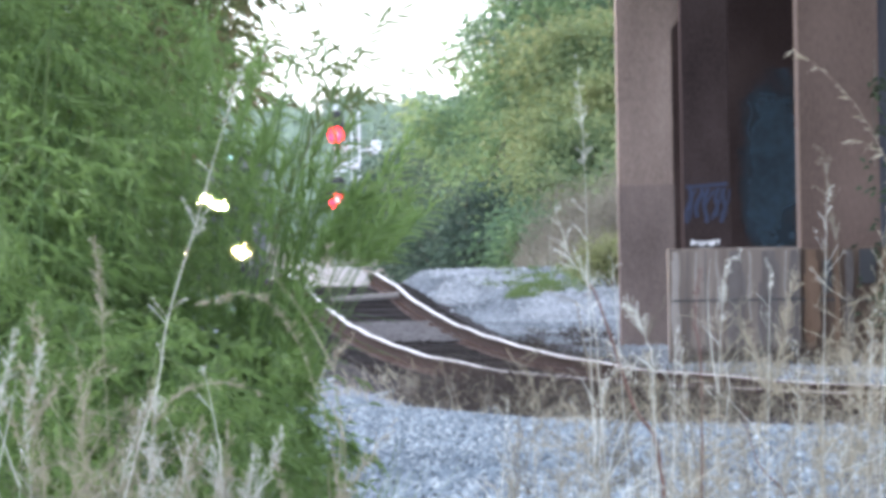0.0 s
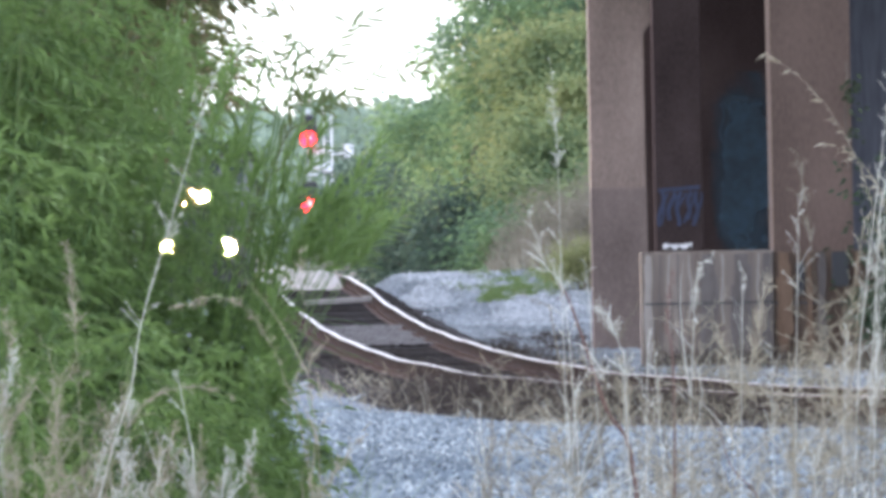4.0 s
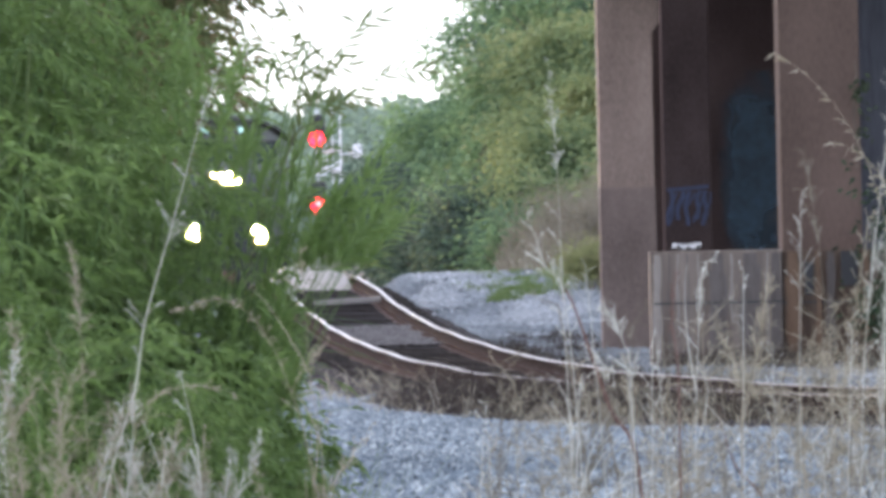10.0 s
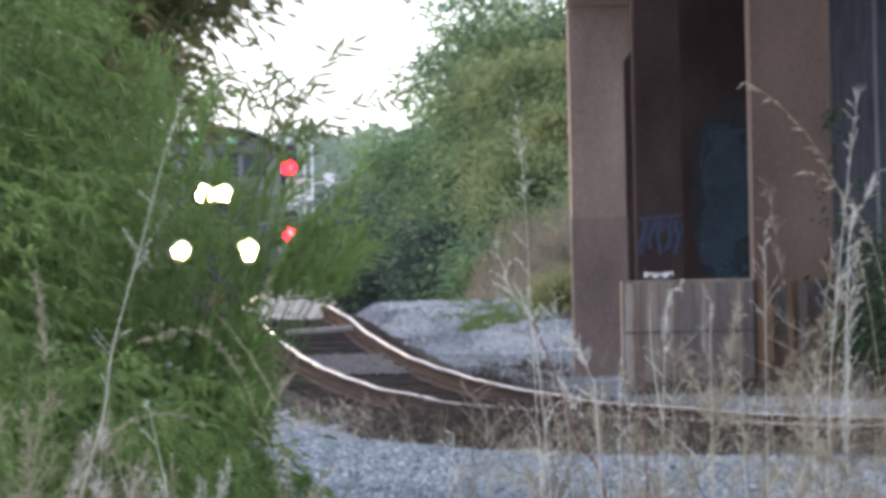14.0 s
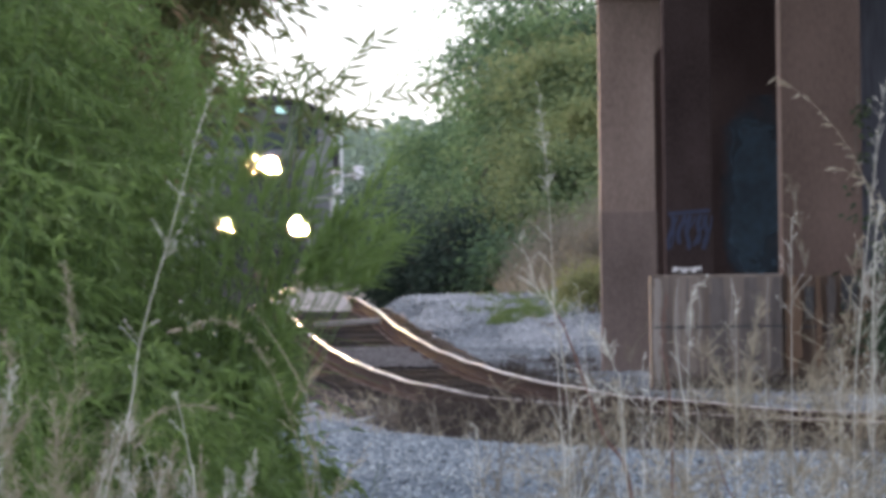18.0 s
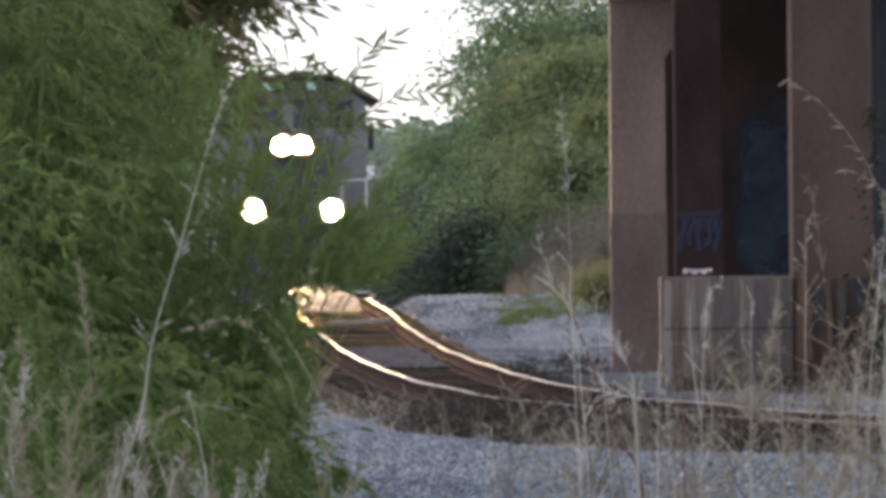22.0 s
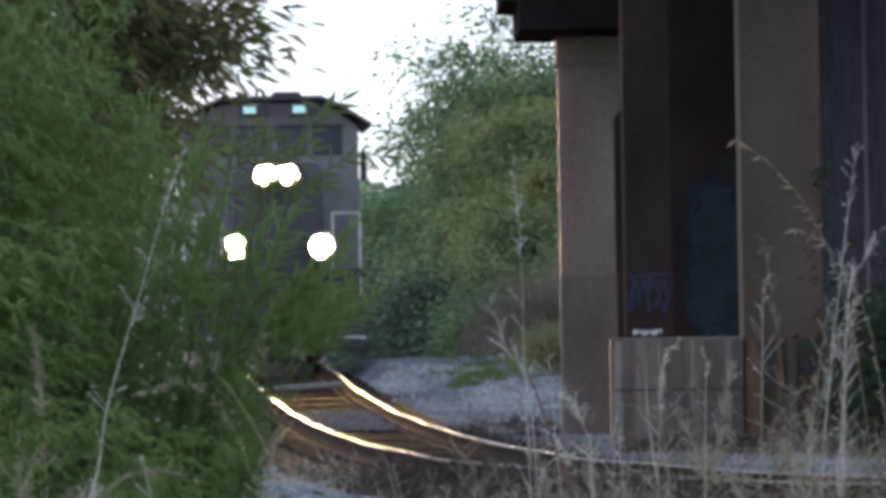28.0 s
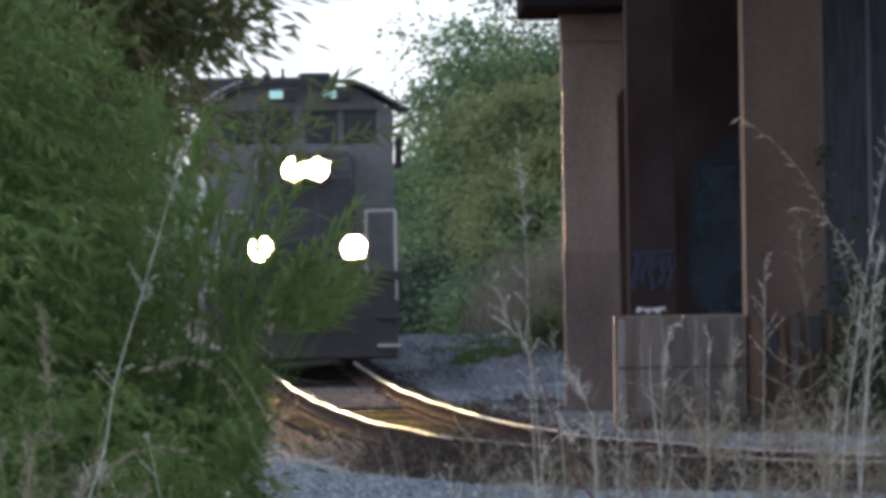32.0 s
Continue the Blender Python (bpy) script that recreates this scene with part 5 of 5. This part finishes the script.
# ---- ballast stones ----
def stones(name, n, where, size, seed, label, mat=None):
    rn = np.random.default_rng(seed)
    c = where(rn, n)
    oct_ = np.array([(1, 0, 0), (-1, 0, 0), (0, 1, 0), (0, -1, 0), (0, 0, 1), (0, 0, -1)], float)
    tri = np.array([(0, 2, 4), (2, 1, 4), (1, 3, 4), (3, 0, 4), (2, 0, 5), (1, 2, 5), (3, 1, 5), (0, 3, 5)])
    v = oct_[None] * (1 + rn.uniform(-0.35, 0.35, (n, 6, 1))) + rn.normal(size=(n, 6, 3)) * 0.16
    s = size * rn.uniform(0.6, 1.5, (n, 1, 1)) * np.stack([rn.uniform(0.8, 1.3, n), rn.uniform(0.8, 1.3, n), rn.uniform(0.55, 0.9, n)], 1)[:, None]
    a = rn.uniform(0, 6.28, n)
    v = v * s
    x = v[..., 0] * np.cos(a)[:, None] - v[..., 1] * np.sin(a)[:, None]
    y = v[..., 0] * np.sin(a)[:, None] + v[..., 1] * np.cos(a)[:, None]
    v = np.stack([x, y, v[..., 2]], -1) + c[:, None]
    f = (np.arange(n)[:, None, None] * 6 + tri[None]).reshape(-1, 3)
    return tagged(new(name, mesh_from(name, v.reshape(-1, 3), f, mat or STONE)), label, "stones", kind="stuff")


def near_field(rn, n):
    d = 48 + 50 * rn.uniform(0, 1, n) ** 0.9
    x = rn.uniform(-0.03, 0.06, n) * d
    x = np.where((d > 84) & (x > np.interp(d, _d, _x) - 2.2), np.interp(d, _d, _x) - rn.uniform(2.2, 4.5, n), x)
    return np.stack([x, d, ground_height(x, d) + 0.062], 1)


def bed_field(rn, n):
    d = 84 + 76 * rn.uniform(0, 1, n) ** 1.4
    near = rn.uniform(0, 1, n) < 0.7
    toe = 2.2 + 0.35 * np.sin(d * 1.7) + 0.2 * np.sin(d * 4.1 + 1)
    o = np.where(near, -(toe + rn.uniform(0, 1.3, n)), rn.uniform(1.85, 3.3, n))
    x = np.interp(d, _d, _x) + o
    z = np.interp(d, _d, _z) + np.interp(np.abs(o), [0, 1.5, 2.2, 3.2], [-0.22, -0.24, -0.48, -0.78])
    return np.stack([x, d, np.maximum(z, ground_height(x, d))], 1)


def yard_field(rn, n):
    d = 96 + 70 * rn.uniform(0, 1, n) ** 1.3
    x = np.interp(d, _d, _x) + rn.uniform(1.2, 6.0, n)
    return np.stack([x, d, ground_height(x, d) + 0.068], 1)


stones("ballast_stones", 80000, near_field, 0.034, 31, "blue-grey crushed ballast stones in the foreground")
stones("ballast_stones", 50000, bed_field, 0.035, 32, "grey crushed ballast stones between the sleepers")
stones("ballast_stones", 60000, yard_field, 0.024, 33, "pale grey gravel beside the track", YARD_STONE)


def between_field(rn, n):
    d = 119.5 + 11.5 * rn.beta(2.0, 2.0, n)
    o = rn.uniform(-0.68, 0.68, n)
    x = np.interp(d, _d, _x) + o
    return np.stack([x, d, np.interp(d, _d, _z) - 0.185 + 0.03 * np.sin(d * 1.9)], 1)


stones("ballast_stones", 9000, between_field, 0.03, 35, "dusty grey-brown gravel between the rails", BETWEEN_STONE)



def heap_field(rn, n):
    k = rn.integers(0, 22, n)
    cx = np.where(np.arange(22) < 12, rn.uniform(0.1, 1.1, 22), rn.uniform(1.6, 2.6, 22))
    cd = np.where(np.arange(22) < 12, rn.uniform(141, 150, 22), rn.uniform(137, 140, 22))
    x, d = cx[k] + rn.normal(size=n) * 0.2, cd[k] + rn.normal(size=n) * 1.1
    return np.stack([x, d, ground_height(x, d) + 0.08], 1)


stones("pale_stones", 6000, heap_field, 0.034, 34, "scattered whitish stones on the heap of gravel", HEAP_STONE)

# added slab for the headlight-lit ballast crest, and a loose timber between the rails
def panel():
    v, f, us = [], [], np.linspace(-0.66, 0.66, 9)
    ds = np.arange(147.0, 157.1, 0.5)
    for d in ds:
        c = track(d)
        e = math.sin(math.pi * (d - 147.0) / 10.0)
        for o in us:
            v.append((c.x + o, d, c.z - 0.2 + e * (0.26 + 0.26 * math.cos(o * 2.3)) + 0.012 * math.sin(d * 5 + o * 9)))
    n = len(us)
    for i in range(len(ds) - 1):
        f += [(i * n + j, i * n + j + 1, (i + 1) * n + j + 1, (i + 1) * n + j) for j in range(n - 1)]
    me = mesh_from("lit_crest_slab", v, f, CREST_SLAB)
    for p in me.polygons:
        p.use_smooth = True
    return me


tagged(new("lit_crest_slab", panel()), "added rounded sandy slab standing for the lit ballast crest", "crossing", kind="structure")
for i, (x, d, s_) in enumerate(((1.72, 150, 0.16), (1.35, 146, 0.10), (2.1, 153, 0.13), (0.9, 152, 0.09), (2.5, 149, 0.1), (1.9, 158, 0.12))):
    rk = thing("rock", on_ground(x, d, -0.02), "pale angular lump of rock on the gravel", "rock", "pale rocks")
    bm = bmesh.new()
    bmesh.ops.create_icosphere(bm, subdivisions=2, radius=s_)
    for q in bm.verts:
        q.co = Vector((q.co.x * 1.3, q.co.y, q.co.z * 0.7)) * (1 + 0.22 * noise.noise(q.co * 9 + Vector((i * 3.1, 0, 0))))
    part("stone", bm, PALE_ROCK, rk)
tc = track(139.5)
beam_ = thing("loose_timber", (tc.x + 0.15, 139.5, tc.z - 0.16), "weathered pale timber lying between the rails", "timber")
part("timber", box_bm((0, 0, 0.06), (1.1, 0.22, 0.09), 0.015, pose(0, 0, 0, 0, -3, 4)), GREY_WOOD, beam_)

# ---- signal ----
sig = thing("railway_signal", on_ground(-3.21, 258, 0.0), "railway signal mast with two red lights and a ladder", "signal")
SB = sig.location.z
part("base", box_bm((0, 0, 0.2), (0.7, 0.7, 0.5), 0.03), CONCRETE, sig)
part("mast", tube(bmesh.new(), (0, 0, 0.4), (0, 0, 6.3 - SB), 0.075, 0.06, 12), GALV, sig)
for z in (5.38, 3.36):
    z -= SB
    hd = part("signal_head", box_bm((0, -0.22, z + 0.26), (0.5, 0.26, 0.95), 0.12), BLACK, sig, "black signal head")
    # lens radius includes the bloom round the red light
    part("lens", tube(bmesh.new(), (0, -0.36, z), (0, -0.42, z), 0.235, 0.225, 20), RED_LENS, hd, "glowing red lens, widened to stand for its bloom")
    part("bulb", tube(bmesh.new(), (0.0, -0.43, z + 0.05), (0.0, -0.45, z + 0.05), 0.08, 0.07, 12), HOT_LENS, hd, "brighter core of the red lamp")
    bm = bmesh.new()
    for j in range(13):
        a0 = math.radians(-10 + j * 200 / 13)
        a1 = math.radians(-10 + (j + 1) * 200 / 13)
        vs = [bm.verts.new((0.25 * math.cos(a), y, z + 0.25 * math.sin(a))) for a, y in ((a0, -0.36), (a1, -0.36), (a1, -0.66), (a0, -0.66))]
        bm.faces.new(vs)
    bmesh.ops.solidify(bm, geom=list(bm.faces), thickness=0.012)
    part("visor", bm, BLACK, hd)
    part("backplate", tube(bmesh.new(), (0, -0.09, z + 0.14), (0, -0.12, z + 0.14), 0.34, 0.34, 24), BLACK, hd)
ladder = part("ladder", tube(tube(bmesh.new(), (0.46, 0.3, 2.6 - SB), (0.46, 0.3, 6.2 - SB), 0.03, 0.03, 6), (0.70, 0.3, 2.6 - SB), (0.70, 0.3, 6.2 - SB), 0.04, 0.04, 6), PALE_STEEL, sig, "pale steel ladder")
for j in range(11):
    part("rung", tube(bmesh.new(), (0.46, 0.3, 2.75 - SB + j * 0.32), (0.70, 0.3, 2.75 - SB + j * 0.32), 0.016, 0.016, 5), PALE_STEEL, ladder)
for z in (5.0, 4.5, 2.95):
    part("bracket", box(box_bm((0.35, 0.0, z - SB), (0.72, 0.06, 0.07)), (0.12, 0.0, z - SB - 0.2), (0.3, 0.2, 0.07)), PALE_STEEL, sig)
part("brace", tube(bmesh.new(), (0.05, -0.02, 5.1 - SB), (0.66, -0.02, 4.98 - SB), 0.03, 0.03, 6), PALE_STEEL, sig)
part("platform", box_bm((0.4, 0.1, 4.42 - SB), (0.64, 0.5, 0.06), 0.01), PALE_STEEL, sig)
part("platform_post", tube(bmesh.new(), (0.28, -0.1, 4.42 - SB), (0.28, -0.1, 5.2 - SB), 0.03, 0.03, 6), PALE_STEEL, sig)
arm_ = part("side_arm", tube(bmesh.new(), (0.7, 0.3, 4.9 - SB), (1.2, 0.3, 4.95 - SB), 0.03, 0.03, 6), PALE_STEEL, sig)
part("equipment_box", box_bm((1.22, 0.25, 5.0 - SB), (0.3, 0.25, 0.42), 0.04), PALE_STEEL, arm_, "pale painted equipment box")

# ---- power line far behind ----
line = thing("power_line", (0, 300, 0), "two thin overhead wires between wooden poles", "power line")
for sx in (-1, 1):
    x = sx * 45
    part("pole", tube(bmesh.new(), (x, 0, float(ground_height(x, 300)) - 0.3), (x, 0, 14.2), 0.16, 0.11, 10), BARK, line)
for z in (13.1, 11.85):
    pts = [Vector((-45 + 90 * k / 30, 0, z + 0.6 * ((k - 15) / 15) ** 2)) for k in range(31)]
    part("wire", rod("wire", pts, [0.010] * 31, BLACK, 5), BLACK, line)

# ---- locomotive: built facing -y, with the front coupler at its origin, at the rail heads ----
loco = thing("locomotive", (0, 0, 0), "dark diesel freight locomotive with bright headlight and ditch lights", "locomotive")


def lp(name, c, s, mat, label="", bevel=0.03, parent=None):
    return part(name, box_bm(c, s, bevel), mat, parent or loco, label)


def ring(x, y0, y1, z, r):
    """A long hood round a lamp, added to narrow its beam."""
    bm = bmesh.new()
    for j in range(24):
        a0, a1 = 6.2832 * j / 24, 6.2832 * (j + 1) / 24
        bm.faces.new([bm.verts.new((x + r * math.cos(a), y, z + r * math.sin(a))) for a, y in ((a0, y0), (a1, y0), (a1, y1), (a0, y1))])
    bmesh.ops.remove_doubles(bm, verts=bm.verts, dist=0.0005)
    bmesh.ops.solidify(bm, geom=list(bm.faces), thickness=0.012)
    return bm


lp("frame", (0, 10.5, 1.25), (2.9, 19.6, 0.35), LOCO_DARK, bevel=0.04)
lp("pilot", (0, 0.75, 0.62), (2.9, 0.16, 0.95), LOCO_DARK, "steel pilot plate with snow plough", 0.04)
lp("front_platform", (0, 1.1, 1.47), (3.0, 0.9, 0.14), LOCO_DARK, bevel=0.02)
cp = lp("coupler", (0, 0.25, 0.88), (0.34, 0.6, 0.36), STEEL, "rusty knuckle coupler", 0.06)
part("knuckle", tube(bmesh.new(), (0.05, -0.02, 0.68), (0.05, -0.02, 1.06), 0.13, 0.13, 12), STEEL, cp)
for sx in (-1, 1):
    st = lp("step", (sx * 1.3, 0.75, 0.35), (0.4, 0.35, 0.05), YELLOW)
    part("step_plate", box_bm((sx * 1.3, 0.75, 0.8), (0.4, 0.35, 0.05), 0.01), LOCO_DARK, st)
    rail_ = part("handrail", tube(bmesh.new(), (sx * 1.42, 0.72, 0.4), (sx * 1.42, 0.72, 2.5), 0.022, 0.022, 8), YELLOW, loco)
    part("rail_post", tube(bmesh.new(), (sx * 0.95, 0.72, 1.5), (sx * 0.95, 0.72, 2.5), 0.02, 0.02, 8), YELLOW, rail_)
    part("top_rail", tube(bmesh.new(), (sx * 0.95, 0.72, 2.5), (sx * 1.42, 0.72, 2.5), 0.02, 0.02, 8), YELLOW, rail_)
    # lenses here and in the headlight are oversized, glare included in their width
    dl = part("ditch_light", box_bm((sx * 0.74, 1.06, 1.92), (0.44, 0.12, 0.44), 0.04), LOCO_DARK, loco, "ditch light in a steel housing")
    part("lens", tube(bmesh.new(), (sx * 0.74, 0.995, 1.92), (sx * 0.74, 0.98, 1.92), 0.19, 0.185, 24), LAMP, dl, "dazzling white lens, oversized to stand for its glare")
    part("beam_hood", ring(sx * 0.74, 1.01, 0.3, 1.92, 0.2), LOCO_DARK, dl)
# short hood, sloping front
bm = bmesh.new()
pts = [(1.15, 1.5), (1.2, 2.95), (1.5, 3.35), (2.6, 3.45), (2.6, 1.5)]
L_ = [bm.verts.new((-0.82, y, z)) for y, z in pts]
R_ = [bm.verts.new((0.82, y, z)) for y, z in pts]
bm.faces.new(L_[::-1])
bm.faces.new(R_)
for j in range(5):
    bm.faces.new((L_[j], L_[(j + 1) % 5], R_[(j + 1) % 5], R_[j]))
bmesh.ops.recalc_face_normals(bm, faces=bm.faces)
bmesh.ops.bevel(bm, geom=list(bm.edges), offset=0.07, segments=3, affect="EDGES")
nose = part("short_hood", bm, LOCO_BLUE, loco, "dark slate short hood")
part("nose_door", box_bm((0.45, 1.16, 2.2), (0.5, 0.05, 1.3), 0.02), LOCO_BLUE, nose)
hl = lp("headlight", (0, 1.42, 3.17), (0.9, 0.22, 0.46), LOCO_DARK, "twin headlight in a steel housing", 0.05)
for sx in (-0.19, 0.19):
    part("lens", tube(bmesh.new(), (sx, 1.305, 3.17), (sx, 1.285, 3.17), 0.183, 0.178, 24), LAMP, hl, "dazzling white lens, oversized to stand for its glare")
    part("beam_hood", ring(sx, 1.32, 0.62, 3.17, 0.187), LOCO_DARK, hl)
# cab with sloping roof edges
bm = bmesh.new()
sec = [(-1.52, 1.5), (1.52, 1.5), (1.52, 4.08), (1.12, 4.36), (0.85, 4.5), (-0.85, 4.5), (-1.12, 4.36), (-1.52, 4.08)]
A_ = [bm.verts.new((x, 2.6, z)) for x, z in sec]
B_ = [bm.verts.new((x, 5.2, z)) for x, z in sec]
bm.faces.new(A_[::-1])
bm.faces.new(B_)
for j in range(8):
    bm.faces.new((A_[j], A_[(j + 1) % 8], B_[(j + 1) % 8], B_[j]))
bmesh.ops.recalc_face_normals(bm, faces=bm.faces)
bmesh.ops.bevel(bm, geom=list(bm.edges), offset=0.03, segments=2, affect="EDGES")
cab = part("cab", bm, LOCO_GREY, loco, "grey painted cab")
bm = bmesh.new()
sec2 = [(-1.75, 4.06), (-1.2, 4.4), (-0.86, 4.54), (0.86, 4.54), (1.2, 4.4), (1.75, 4.06), (1.75, 4.12), (1.21, 4.46), (0.87, 4.61), (-0.87, 4.61), (-1.21, 4.46), (-1.75, 4.12)]
A_ = [bm.verts.new((x, 2.3, z)) for x, z in sec2]
B_ = [bm.verts.new((x, 5.3, z)) for x, z in sec2]
n = len(sec2)
for j in range(n):
    bm.faces.new((A_[j], A_[(j + 1) % n], B_[(j + 1) % n], B_[j]))
for j in range(5):
    for S in (A_, B_):
        bm.faces.new((S[j], S[j + 1], S[10 - j], S[11 - j]))
bmesh.ops.recalc_face_normals(bm, faces=bm.faces)
part("cab_roof", bm, LOCO_DARK, loco, "dark cab roof with overhanging eaves")
GLASS = plain("dark_cab_glass", (0.03, 0.045, 0.05), 0.08)
NUMBER = glow("lit_number_board", (0.55, 0.9, 0.8), 0.16)
for x in (-0.98, -0.36, 0.36, 0.98):
    w = part("windscreen", box_bm((x, 2.585, 3.83), (0.52, 0.03, 0.5), 0.02), GLASS, cab, "dark glass windscreen")
    part("window_frame", box_bm((x, 2.58, 4.1), (0.6, 0.05, 0.04)), LOCO_DARK, w)
for x in (-0.3, 0.56):
    nb = part("number_board", box_bm((x, 2.28, 4.37), (0.5, 0.1, 0.22), 0.02), LOCO_DARK, loco, "small lit number board on the roof front")
    part("number_glass", box_bm((x - 0.08, 2.225, 4.37), (0.22, 0.02, 0.13), 0.01), NUMBER, nb, "pale green lit glass")
lp("roof_vent", (0.3, 3.4, 4.66), (0.5, 0.8, 0.12), LOCO_DARK, bevel=0.04)
lp("horn", (-0.5, 3.0, 4.66), (0.12, 0.5, 0.1), LOCO_DARK, bevel=0.03)
lp("antenna", (-0.2, 3.6, 4.7), (0.05, 0.05, 0.2), LOCO_DARK, bevel=0.01)
lp("long_hood", (0, 12.5, 2.95), (1.85, 14.4, 2.9), LOCO_BLUE, "dark slate long hood", 0.08)
lp("radiator", (0, 17.0, 4.4), (2.6, 4.0, 0.6), LOCO_DARK, bevel=0.08)
for sx in (-1, 1):
    part("mirror", box_bm((sx * 1.62, 2.9, 3.4), (0.12, 0.06, 0.5), 0.02), LOCO_DARK, loco)
lp("fuel_tank", (0, 10.5, 0.75), (2.7, 4.6, 0.7), LOCO_DARK, bevel=0.1)
for y0 in (4.2, 16.8):
    tk = lp("truck", (0, y0, 0.7), (2.3, 4.0, 0.35), LOCO_DARK, bevel=0.06)
    for dy in (-1.6, 0, 1.6):
        for sx in (-0.755, 0.755):
            part("wheel", tube(bmesh.new(), (sx - 0.07, y0 + dy, 0.5), (sx + 0.07, y0 + dy, 0.5), 0.5, 0.5, 24), STEEL, tk)


def ride(d):
    """Pose of the locomotive with its coupler d metres ahead of the eye."""
    a, b = track(d + 4.0), track(d + 17.0)
    w = (a - b).normalized()
    q = (-w).to_track_quat("Y", "Z").to_matrix().to_4x4()
    return Matrix.Translation(a + w * 4.0 - Vector((0.16 * max(0.0, min(1.0, (146 - d) / 12)), 0, 0))) @ q


LEAN_LEFT = ((0, 0.37), (5.5, 0.42), (9, 0.0), (13, -0.74), (15.5, -0.63), (19, -0.63), (24, -0.16), (28, -0.05), (30, 0.16), (32, 0.26))
LEAN_RIGHT = ((0, 0.5), (5.5, 0.5), (9, 0.0), (13, -0.5), (15.5, -0.85), (19, -1.05), (21, -0.65), (24, -0.25), (28, 0.0), (30, 0.1), (32, 0.0))
LEAN_FAR_RIGHT = ((0, 0.2), (5.5, 0.4), (9, 0.3), (13, -0.5), (15.5, -0.85), (19, -1.0), (21, -0.65), (24, -0.25), (28, 0.0), (29, -0.1), (30, 0.6), (31, 1.2), (32, 2.2))


def motions():
    """The locomotive rolls slowly towards the bridge at about 2.7 m/s; the tall grass leans in the breeze."""
    for i, ob in enumerate(ALL_STALKS + ALL_PLUMES):
        at = ob.location.copy()
        lean = LEAN_LEFT if at.x < 0 else LEAN_RIGHT if at.x < 1.0 else LEAN_FAR_RIGHT
        rest = -0.5 if i < len(ALL_STALKS) else 0.0
        walk(ob, [(t, pose(*at, 0, a + rest + 0.12 * math.sin(t * 1.3 + i), 0)) for t, a in lean])
    walk(loco, [(t, ride(221.0 - 0.7 - 2.70 * t)) for t in (0, 3, 6, 9, 12, 15, 18, 20, 22, 24, 26, 28, 30, 32)])


motions()
